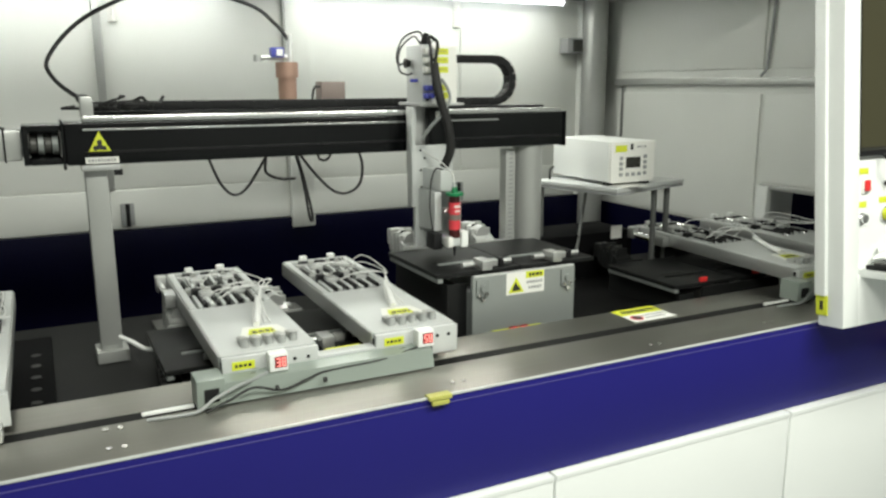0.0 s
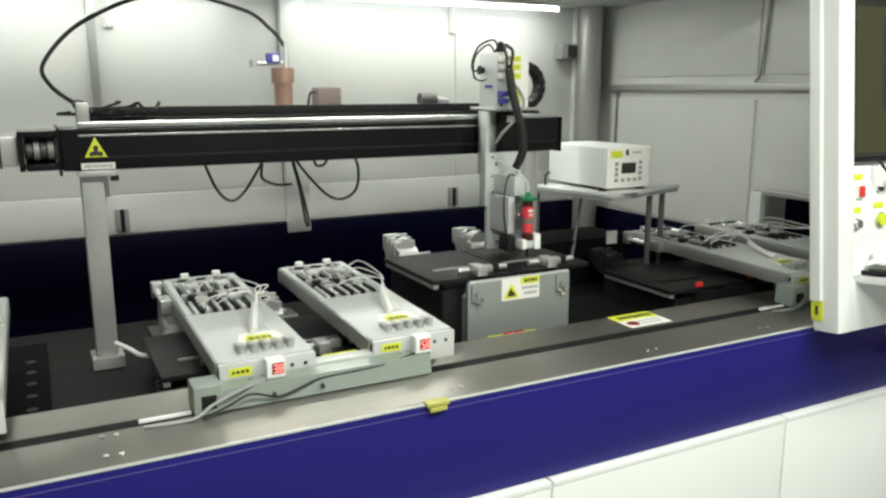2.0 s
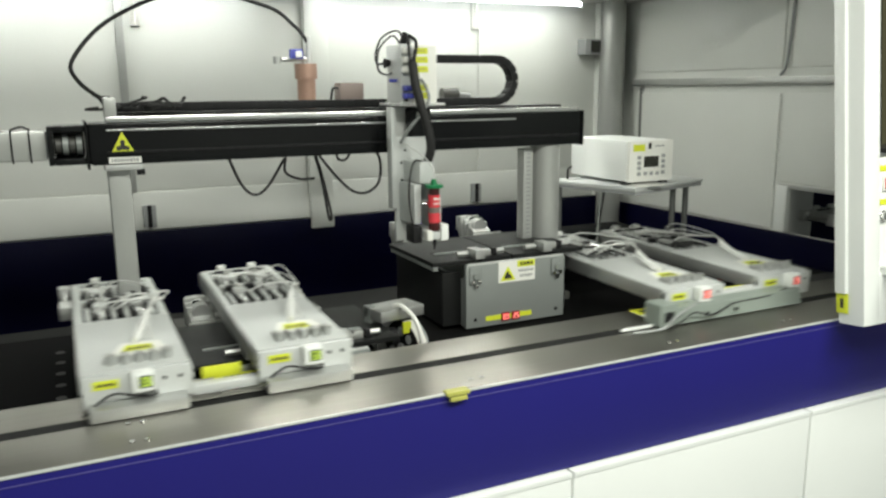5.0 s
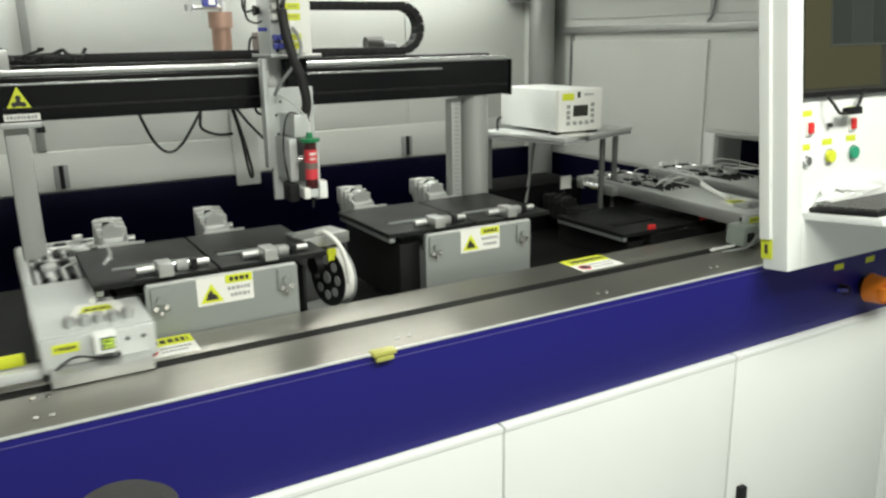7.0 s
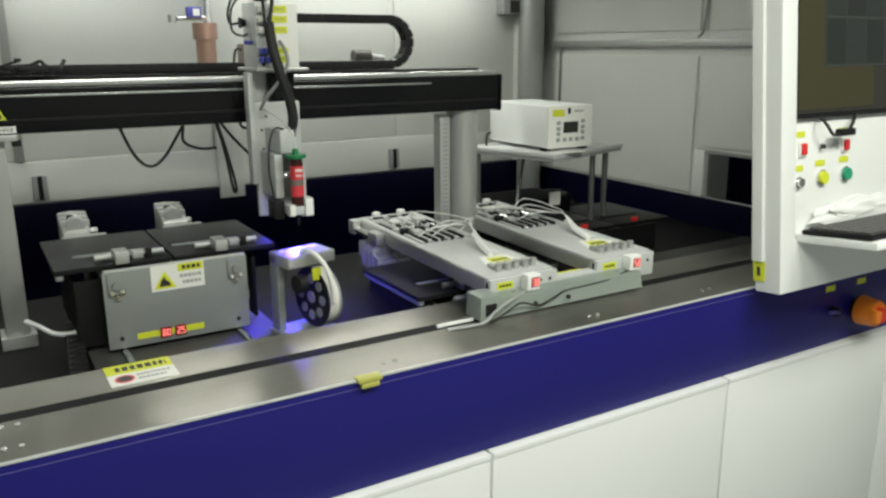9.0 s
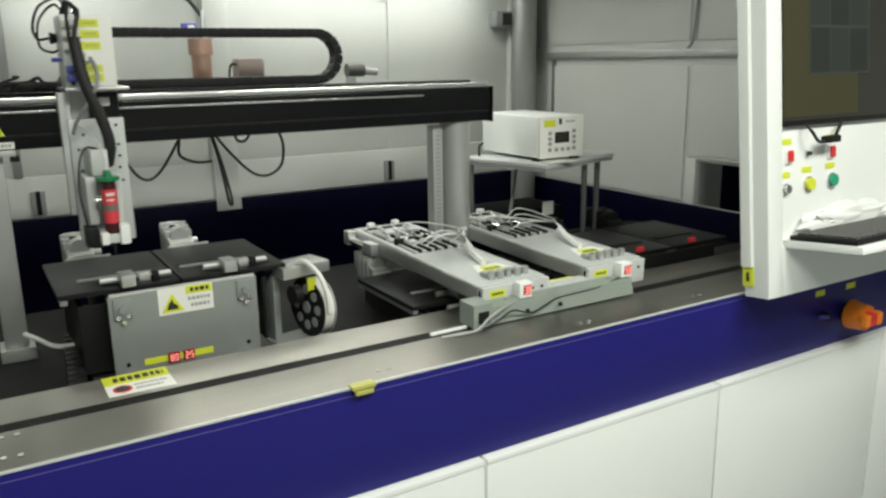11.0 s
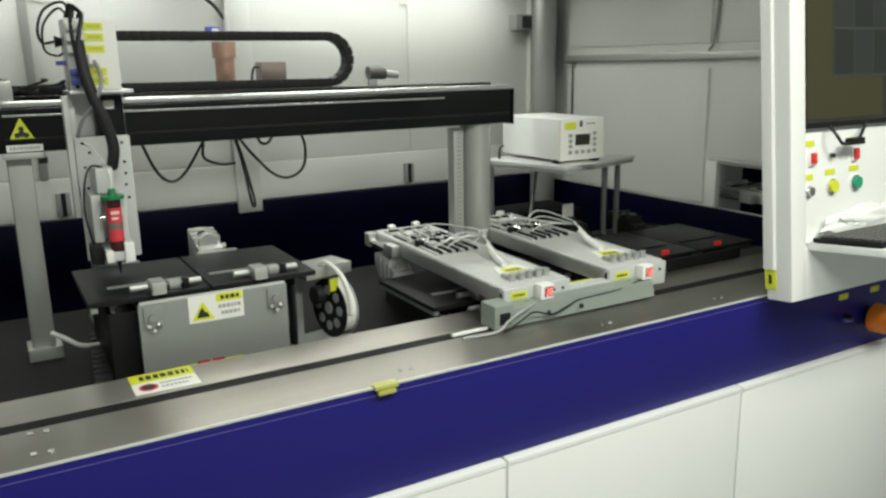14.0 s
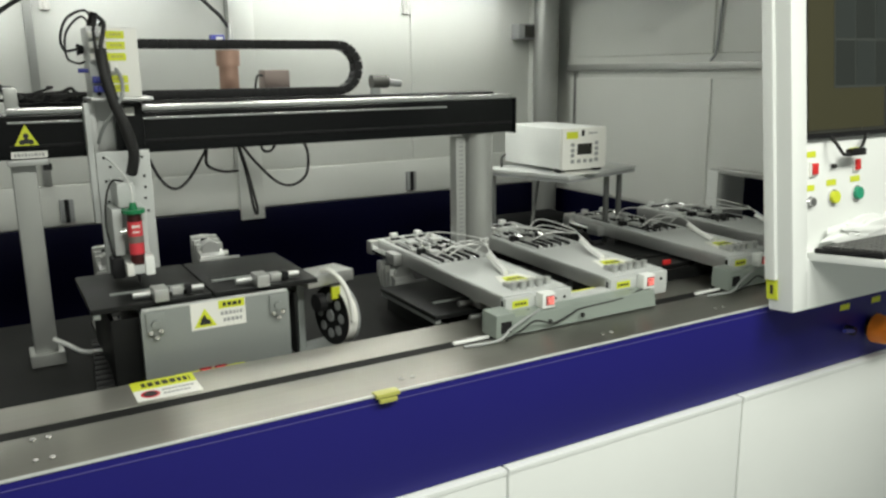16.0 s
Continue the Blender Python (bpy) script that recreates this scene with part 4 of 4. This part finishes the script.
tagged(part("keys", keys, KEYGREY, kb, "worn dark grey keys"), kind="stuff")
bag = thing("plastic_bag", "crumpled white plastic bag behind the keyboard", "bag", m=pose(1.150, -0.100, 0.905, -6))
bb = B()
bmesh.ops.create_icosphere(bb, subdivisions=4, radius=1)
for v in bb.verts:
    k = 1 + 0.35 * noise.noise(v.co * 2.3) + 0.15 * noise.noise(v.co * 6)
    v.co = Vector((0.37 + v.co.x * 0.20 * k, 0.012 + v.co.y * 0.022 * k, max(0.185 + v.co.z * 0.040 * k, 0.1535)))
part("crumpled_film", bb, WHITE, bag)

es = thing("emergency_stop", "orange shrouded stop button on the blue fascia", "button", m=pose(1.668, 0, 0.752))
part("shroud", rod(B(), (0, -0.075, 0), (0, -0.022, 0), 0.040, 0.046, seg=28), ORANGE, es)
part("lug", box(B(), -0.044, -0.018, -0.10, -0.072, -0.020, 0.020, 0.006), ORANGE, es)
part("lug", box(B(), 0.018, 0.044, -0.10, -0.072, -0.020, 0.020, 0.006), ORANGE, es)
part("mushroom", rod(B(), (0, -0.095, 0), (0, -0.074, 0), 0.022, seg=24), BTNRED, es, "red mushroom button")
part("collar", rod(B(), (0, -0.022, 0), (0, -0.001, 0), 0.030, seg=24), PLASTICBLACK, es)
ks = thing("selector_switch", "small black and blue selector switch on the fascia", "switch", m=pose(1.545, 0, 0.765))
part("knob", rod(B(), (0, -0.03, 0), (0, -0.001, 0), 0.014, seg=18), PLASTICBLACK, ks)
part("lever", rod(B(), (-0.055, -0.035, 0.012), (0, -0.026, 0.0), 0.006, seg=10), BLUEPL, ks)
for x in (1.527, 1.682):
    s = thing("fascia_label", "small yellow label on the blue fascia", "label", "fascia labels")
    block("sheet", YELLOW, s, x - 0.022, x + 0.022, -0.0042, -0.0030, 0.828, 0.846, 0)

# ---- table and controller ----
tab = thing("side_table", "small grey steel table with thin tube legs", "table", m=pose(1.0, 0.66, 0, 0, 0, 16))
block("top", ALUPAINT, tab, 0.0, 0.425, 0.0, 0.37, 1.186, 1.200, 0.004)
block("rim", GREYPL, tab, 0.004, 0.421, 0.004, 0.366, 1.174, 1.1855, 0.002)
for x, y in ((0.39, 0.05), (0.305, 0.05), (0.022, 0.345)):
    part("leg", rod(B(), (x, y, 0.82), (x, y, 1.175), 0.0105, seg=14), LEGGREY, tab)
part("brace", rod(B(), (0.21, 0.28, 1.175), (0.13, 0.26, 0.93), 0.006, seg=10), LEGGREY, tab)
part("clip", hose(B(), [(0.05, 0.33, 1.20), (0.052, 0.33, 1.235), (0.07, 0.33, 1.245)], 0.004, 6, 4), RUBBER, tab)
ctl = thing("dispense_controller", "white benchtop controller box with small dark display", "controller", m=pose(0, 0, 1.2))
block("case", WHITE, ctl, 1.018, 1.212, 0.735, 1.06, 0.012, 0.150, 0.005)
block("front_plate", LABEL, ctl, 1.020, 1.210, 0.722, 0.735, 0.010, 0.150, 0.003)
for x in (1.035, 1.195):
    block("foot", PLASTICBLACK, ctl, x - 0.012, x + 0.012, 0.74, 0.77, 0.0, 0.012, 0.002)
block("display", SCREEN, ctl, 1.083, 1.145, 0.7195, 0.7222, 0.060, 0.097, 0.001)
for x, z in ((1.062, 0.058), (1.062, 0.075), (1.062, 0.094), (1.062, 0.038), (1.090, 0.038), (1.116, 0.038), (1.142, 0.038), (1.166, 0.040), (1.166, 0.060), (1.166, 0.078), (1.166, 0.097)):
    block("key", GREYPL, ctl, x - 0.007, x + 0.007, 0.719, 0.7225, z - 0.006, z + 0.006, 0.001)
block("sticker", YELLOW, ctl, 1.036, 1.085, 0.7205, 0.7219, 0.115, 0.138, 0)
block("mark", INK, ctl, 1.100, 1.112, 0.7205, 0.7219, 0.122, 0.142, 0.001)
bars("lettering", ctl, GREYPL, 1.13, 1.17, 0.7219, 0.128, 0.006, 4, 30)
pap = thing("paper_sheet", "white paper sheet under the controller on the table", "paper")
block("sheet", LABEL, pap, 1.03, 1.14, 0.668, 0.80, 1.2008, 1.2022, 0)

# dark equipment standing behind the deck beside the table
dk = thing("dark_equipment", "dark low equipment housing below the table", "equipment")
block("housing", BLACKMATTE, dk, 0.86, 1.32, 0.95, 1.17, 0.82, 0.99, 0.006)
block("tag", LABEL, dk, 1.215, 1.265, 0.945, 0.949, 0.962, 1.012, 0.001)
block("label", YELLOW, dk, 1.20, 1.25, 0.945, 0.949, 0.905, 0.918, 0)

# ---- fittings on and before the back wall ----
cupt = thing("filter_regulator", "brown copper filter bowl with brass fittings and a blue gauge", "regulator")
part("bowl", rod(B(), (0.05, 1.2, 1.462), (0.05, 1.2, 1.585), 0.030, seg=24), COPPER, cupt)
part("collar", rod(B(), (0.05, 1.2, 1.565), (0.05, 1.2, 1.614), 0.037, seg=24), COPPER, cupt)
part("fitting", rod(B(), (0.062, 1.2, 1.614), (0.062, 1.2, 1.70), 0.012, 0.008, seg=14), ALU, cupt)
block("gauge", BLUEPL, cupt, -0.006, 0.036, 1.17, 1.2, 1.628, 1.660, 0.003)
block("gauge_face", LABEL, cupt, 0.010, 0.030, 1.1685, 1.1702, 1.634, 1.654, 0)
part("valve", rod(B(), (-0.035, 1.19, 1.626), (0.05, 1.19, 1.63), 0.007, seg=12), ALU, cupt)
part("valve_knob", rod(B(), (-0.048, 1.19, 1.614), (-0.048, 1.19, 1.636), 0.012, seg=14), ALU, cupt)
block("bracket", ALU, cupt, -0.02, 0.42, 1.15, 1.3, 1.455, 1.462, 0.002)
part("bracket_arm", box(B(), 0.14, 0.20, 1.3, YB - 0.045, 1.45, 1.462, 0.002), ALU, cupt)
part("supply_hose", hose(B(), [(0.060, 1.2, 1.68), (0.048, 1.2, 1.70), (0.017, 1.2, 1.735), (-0.071, 1.2, 1.793), (-0.308, 1.2, 1.832), (-0.5345, 1.18, 1.742), (-0.650, 1.15, 1.625), (-0.645, 1.1, 1.560), (-0.575, 1.0, 1.500), (-0.52, 0.93, 1.490)], 0.006, 10, 10), RUBBER, cupt, "black supply hose in a high arc")
vb = thing("solenoid_block", "grey solenoid block on the bracket", "valve")
block("body", BEIGE, vb, 0.160, 0.245, 1.18, 1.25, 1.462, 1.552, 0.006)
part("cable", hose(B(), [(0.16, 1.2, 1.535), (0.14, 1.2, 1.53), (0.13, 1.2, 1.47)], 0.004, 6, 5), RUBBER, vb)
vc = thing("hose_connector", "dark metal hose connector behind the beam", "connector")
part("body", rod(B(), (0.50, 1.1, 1.51), (0.56, 1.1, 1.51), 0.022, seg=16), BASEPLATE, vc)
part("tail", rod(B(), (0.56, 1.1, 1.507), (0.61, 1.1, 1.502), 0.012, seg=14), GREYPL, vc)
block("mount", ALUDULL, vc, 0.50, 0.53, 1.09, 1.11, 1.43, 1.49, 0.002)
part("mount_arm", box(B(), 0.50, 0.53, 0.90, 1.11, 1.43, 1.44, 0.001), ALUDULL, vc)
tang = thing("cable_tangle", "tangle of black cables lying on the end of the beam", "cable")
rnd = random.Random(3)
for k in range(9):
    pts, p = [], Vector((-0.585 + 0.018 * k, YF + 0.07, 1.488))
    for j in range(6):
        pts.append(p.copy())
        p += Vector((rnd.uniform(-0.035, 0.045), rnd.uniform(-0.025, 0.03), rnd.uniform(-0.012, 0.014)))
        p.z, p.y = min(max(p.z, 1.484), 1.515), min(max(p.y, YF + 0.05), YF + 0.13)
    part("cable", hose(B(), pts, 0.0035 + 0.001 * (k % 2), 8, 5), RUBBER, tang)
part("clip", box(B(), -0.60, -0.57, YF + 0.02, YF + 0.06, 1.462, 1.515, 0.004), POSTGREY, tang)
loops = thing("hanging_cables", "black cables hanging in loops below the beam", "cable")
for pts in (((-0.215, 1.335), (-0.18, 1.25), (-0.142, 1.214), (-0.10, 1.235), (-0.045, 1.315), (-0.03, 1.345)),
            ((-0.045, 1.32), (-0.045, 1.275), (0.0, 1.253), (0.045, 1.252)),
            ((0.04, 1.345), (0.065, 1.25), (0.085, 1.13), (0.095, 1.135), (0.075, 1.24), (0.05, 1.34)),
            ((0.05, 1.335), (0.10, 1.27), (0.16, 1.21), (0.21, 1.197), (0.255, 1.225), (0.265, 1.29), (0.245, 1.345)),
            ((0.11, 1.35), (0.12, 1.31), (0.145, 1.305), (0.165, 1.33), (0.17, 1.35))):
    part("cable", hose(B(), [(x, 0.92 + 0.004 * i, z) for i, (x, z) in enumerate(((px - 0.06, pz + 0.012) for px, pz in pts))], 0.0042, 8, 8), RUBBER, loops)
for x, z0, z1, mat in ((1.10, 0.985, 1.075, GREYPL), (-0.405, 0.985, 1.075, GREYPL)):
    hg = thing("panel_hinge", "small dark hinge low on the wall panels", "hinge", "dark hinges")
    block("leaf", mat, hg, x - 0.025, x + 0.025, YB - 0.034, YB - 0.017, z0, z1, 0.003)
    part("pin", rod(B(), (x, YB - 0.038, z0), (x, YB - 0.038, z1), 0.008, seg=12), PLASTICBLACK, hg)
for x, z0, z1 in ((1.10, 1.80, 1.92), (-0.40, 1.78, 1.90)):
    hg = thing("panel_hinge", "white hinge on the wall panel seam", "hinge", "white hinges")
    block("leaf", LABEL, hg, x - 0.018, x + 0.018, YB - 0.022, YB - 0.009, z0, z1, 0.003)
    part("pin", rod(B(), (x, YB - 0.026, z0), (x, YB - 0.026, z1), 0.008, seg=12), LABEL, hg)
jb = thing("junction_box", "grey junction box with dark window on the wall", "junction box")
block("body", GREYPL, jb, 1.690, 1.795, YB - 0.075, YB - 0.009, 1.690, 1.765, 0.004)
block("window", SCREEN, jb, 1.725, 1.790, YB - 0.077, YB - 0.0745, 1.698, 1.757, 0.001)
cw = thing("wall_conduit", "thin grey cable running down the side wall", "cable")
part("cable", hose(B(), [(XR - 0.016, 0.88, 1.944), (XR - 0.017, 0.885, 1.85), (XR - 0.02, 0.90, 1.62), (XR - 0.03, 0.92, 1.57)], 0.006, 8, 6), GREYPL, cw)
# The left fitting (x -0.60) is invented to house that added lamp.
for x, y, half in ((0.95, 1.86, 0.67), (-0.60, 1.86, 0.67), (0.36, 1.10, 0.62)):
    ft = thing("tube_fitting", "white fluorescent tube fitting under the enclosure roof", "lamp", "tube lamps")
    block("tray", WHITE, ft, x - half - 0.02, x + half + 0.02, y - 0.05, y + 0.06, 1.930, 1.9445, 0.004)
    part("tube", rod(B(), (x - half, y, 1.920), (x + half, y, 1.920), 0.008, seg=12), TUBEGLOW, ft)
    for k in (-half, half):
        block("socket", WHITE, ft, x + k - 0.012, x + k + 0.012, y - 0.012, y + 0.012, 1.908, 1.931, 0.002)

# reel with drive between the stations
rl = thing("film_reel", "perforated black reel with white film on a bracket", "reel", m=pose(0.095, 0.50, 0.919, 0, 0, 12))
part("disc", rod(B(), (-0.012, 0.0, 0), (-0.008, 0.0, 0), 0.078, seg=36), PLASTICBLACK, rl, "black reel flange with holes")
dsc = B()
for k in range(8):
    a = k * math.pi / 4
    rod(dsc, (-0.0135, 0.048 * math.cos(a), 0.048 * math.sin(a)), (-0.0115, 0.048 * math.cos(a), 0.048 * math.sin(a)), 0.013, seg=14)
rod(dsc, (-0.0145, 0, 0), (-0.0115, 0, 0), 0.016, seg=16)
part("hole_rims", dsc, GREYPL, rl)
ring = B()
for k in range(40):
    a, b2 = k * math.pi / 20, (k + 1) * math.pi / 20
    q = [(x, r * math.cos(t), r * math.sin(t)) for t in (a, b2) for x, r in ((-0.008, 0.060), (-0.008, 0.076), (0.022, 0.076), (0.022, 0.060))]
    vs = [ring.verts.new(p) for p in q]
    for i in range(4):
        j = (i + 1) % 4
        ring.faces.new((vs[i], vs[j], vs[4 + j], vs[4 + i]))
part("film_roll", ring, LABEL, rl, "white film roll")
part("disc", rod(B(), (0.022, 0, 0), (0.026, 0, 0), 0.080, seg=36), GREYPL, rl)
part("film", hose(B(), [(0.002, -0.080, 0.0), (-0.002, -0.080, 0.05), (-0.012, -0.062, 0.10), (-0.024, -0.02, 0.128), (-0.03, 0.01, 0.122)], 0.0065, 8, 6), LABEL, rl, "strip of white film")
block("bracket", ALUDULL, rl, -0.085, -0.065, 0.04, 0.075, -0.105, 0.12, 0.003)
block("bracket", ALU, rl, -0.085, 0.055, -0.015, 0.075, 0.088, 0.118, 0.003)
part("drive_wheel", rod(B(), (-0.062, -0.01, 0.045), (-0.040, -0.01, 0.045), 0.024, seg=24), PLASTICBLACK, rl)
block("label", YELLOW, rl, -0.030, -0.006, -0.040, -0.032, 0.055, 0.086, 0.001)
block("foot", ALUDULL, rl, -0.095, 0.05, -0.02, 0.08, -0.105, -0.085, 0.002)

# strip of cable chain and white lead at the left post
tb = thing("terminal_strip", "black row of terminal blocks on the deck", "terminal strip")
for k in range(11):
    block("terminal", PLASTICBLACK, tb, -0.50 + 0.003 * k, -0.462 + 0.003 * k, 0.42 + 0.036 * k, 0.447 + 0.036 * k, 0.82, 0.862, 0.002)
wl = thing("white_lead", "loose white air lead lying on the deck", "cable")
part("lead", hose(B(), [(-0.56, 0.74, 0.90), (-0.53, 0.72, 0.885), (-0.50, 0.71, 0.865), (-0.46, 0.70, 0.862), (-0.43, 0.70, 0.868)], 0.006, 8, 6), TUBE, wl)
dk2 = thing("side_tray", "dark recessed tray on the deck beside the post", "tray")
block("tray", BLACKMATTE, dk2, -1.2, -0.72, 0.45, 1.05, 0.82, 0.835, 0.004)
for k in range(5):
    part("hole", rod(B(), (-0.76, 0.52 + k * 0.09, 0.834), (-0.76, 0.52 + k * 0.09, 0.8365), 0.012, seg=14), RUBBER, dk2)

# black rounded stool top in front of the cabinet
stl = thing("padded_rest", "black rounded padded rest on a post before the cabinet", "rest", m=pose(-0.57, -0.46, -0.004))
cush = B()
for z, r in ((0.925, 0.070), (0.963, 0.075), (0.983, 0.068), (0.996, 0.05)):
    rod(cush, (0, 0, z - 0.03), (0, 0, z), r, r * 0.97, seg=40)
part("cushion", cush, RUBBER, stl)
part("column", rod(B(), (0, 0, -0.12), (0, 0, 0.90), 0.022, seg=18), CHROME, stl)
part("base", rod(B(), (0, 0, -0.146), (0, 0, -0.12), 0.17, 0.15, seg=32), PLASTICBLACK, stl)

# ---- movement ----
HEADX = [(0, 0.354), (0.5, 0.455), (0.9, 0.57), (1.2, 0.613), (3.4, 0.613), (3.6, 0.594), (3.8, 0.532), (4.0, 0.44), (4.2, 0.391), (4.8, 0.276), (5.6, 0.132), (6.3, 0.098), (6.5, 0.095), (7, 0.101), (9.2, 0.103), (10.0, -0.003), (10.8, -0.272), (11.2, -0.359), (11.5, -0.302), (12, -0.126), (12.5, -0.073), (13, -0.083), (13.5, -0.234), (14, -0.383), (14.5, -0.383), (15.5, -0.347), (16, -0.347)]
HEADZ = [(0, 1.245), (0.5, 1.246), (1.5, 1.231), (2.5, 1.233), (3.5, 1.269), (4.0, 1.263), (6.5, 1.286), (7, 1.28), (9.2, 1.28), (11.5, 1.295), (12, 1.284), (12.5, 1.277), (13.5, 1.278), (14, 1.258), (14.5, 1.239), (16, 1.238)]
C1X = [(0, -1.35), (3.8, -1.36), (4.0, -1.375), (4.2, -1.31), (4.7, -.96), (5.3, -.52), (5.7, -.42), (6.2, -.415), (6.3, -.43), (6.4, -.465), (6.5, -.525), (6.6, -.635), (6.7, -.74), (6.8, -.83), (7.0, -.96), (7.2, -1.03), (7.5, -1.065), (8.0, -1.08), (8.5, -1.09), (8.7, -1.16), (9.0, -1.45), (9.3, -1.6), (16, -1.6)]
C2X = [(0, -.405), (3.7, -.405), (3.8, -.39), (4.0, -.33), (4.2, -.235), (4.7, .35), (5.3, 1.05), (5.8, 1.31), (6.2, 1.33), (7.3, 1.33), (7.5, 1.29), (7.7, 1.13), (7.9, .86), (8.0, .735), (8.1, .61), (8.2, .51), (8.35, .445), (8.5, .43), (16, .43)]
C3X = [(0, 1.33), (3.8, 1.33), (4.0, 1.36), (4.2, 1.45), (4.8, 1.95), (5.8, 2.70), (12.9, 2.70), (13.9, 2.14), (14.2, 1.9), (14.5, 1.61), (15.0, 1.31), (15.5, 1.26), (16, 1.245)]
BOXLYZ = [(0, 0.37, 0.892), (6.3, 0.37, 0.892), (6.5, 0.37, 0.9), (6.7, 0.36, 0.95), (7.0, 0.333, 1.016), (7.2, 0.413, 1.031), (7.5, 0.523, 1.031), (8, 0.585, 1.032), (9.2, 0.585, 1.031), (10.2, 0.533, 1.031), (11.3, 0.463, 1.031), (12.5, 0.458, 1.031), (13.2, 0.443, 1.028), (14, 0.418, 1.026), (16, 0.418, 1.026)]
BOXRXYZ = [(0, 0.325, 0.434, 1.021), (0.5, 0.325, 0.436, 1.02), (1.5, 0.325, 0.442, 1.019), (3.5, 0.325, 0.432, 1.021), (4.0, 0.325, 0.504, 1.023), (4.4, 0.325, 0.575, 1.022), (6.5, 0.325, 0.581, 1.019), (6.7, 0.325, 0.55, 1.019), (6.85, 0.325, 0.46, 1.018), (7.0, 0.325, 0.394, 1.016), (7.2, 0.33, 0.347, 1.01), (7.5, 0.405, 0.347, 0.967), (7.8, 0.462, 0.347, 0.944), (8.0, 0.455, 0.35, 0.935), (8.5, 0.43, 0.36, 0.89), (16, 0.43, 0.36, 0.89)]
BOXFYZ = [(0, .385, .905), (7.4, .385, .905), (8.0, .56, .915), (8.5, .66, .915), (9.2, .66, .915), (11.3, .34, .925), (16, .34, .925)]
LIDL = [(0, 0, 0), (7.85, 0, 0), (8.0, 12, 11), (8.1, 32, 28), (8.2, 78, 72), (8.3, 102, 140), (8.4, 112, 205), (8.5, 112, 221), (8.62, 112, 221), (8.68, 100, 190), (8.74, 75, 120), (8.8, 30, 45), (8.9, 0, 0), (16, 0, 0)]
UVON = [(0, 0), (8.85, 0), (8.95, 1), (9.4, 1), (9.5, 0), (11.0, 0), (11.1, 1), (12.75, 1), (12.9, 0), (16, 0)]


def value(rows, t):
    for (a, u), (b, v) in zip(rows, rows[1:]):
        if t <= b:
            k = (t - a) / (b - a)
            return u + (v - u) * k
    return rows[-1][1]


def motions():
    walk(head, [(t, pose(x, 0, 0)) for t, x in HEADX])
    walk(disp, [(t, pose(0, 0, z)) for t, z in HEADZ])
    walk(C1, [(t, pose(x, 0.15, 0.98, 1.2)) for t, x in C1X])
    walk(C2, [(t, pose(x, 0.15, 0.98, 1.2)) for t, x in C2X])
    walk(C3, [(t, pose(x, 0.15, 0.98, 1.2)) for t, x in C3X])
    walk(BOXR, [(t, pose(x, y, z)) for t, x, y, z in BOXRXYZ])
    for b, x, rows in ((BOXL, -0.397, BOXLYZ), (BOXF, 1.135, BOXFYZ)):
        walk(b, [(t, pose(x, y, z)) for t, y, z in rows])
    still = [(0, 0, 0), (16, 0, 0)]
    for lids, rows in ((LIDSL, LIDL), (LIDSR, still), (LIDSF, still)):
        for k, (lid, x) in enumerate(lids):
            walk(lid, [(row[0], pose(x, 0, 0.012, 0, -row[1] if k == 0 else row[2])) for row in rows])
    walk(rl, [(t, pose(0.095, 0.50, z, 0, 0, 12)) for t, z in ((0, 0.833), (6.45, 0.833), (6.75, 0.919), (16, 0.919))])
    walk(uv, [(t, pose(-0.013, YS + 0.085, -0.158 if on else -0.1405)) for t, on in UVON])
    times = sorted({round(t * 0.1, 2) for t in range(161)})
    keep = [t for i, t in enumerate(times) if i in (0, len(times) - 1) or abs(value(HEADX, t) - value(HEADX, times[i - 1])) > 1e-4 or abs(value(HEADX, times[i + 1]) - value(HEADX, t)) > 1e-4]
    for i, o in enumerate(links):
        o.parent = chain
        walk(o, [(t, chain_pose(i * LINK + 0.013, value(HEADX, t))) for t in keep])


motions()
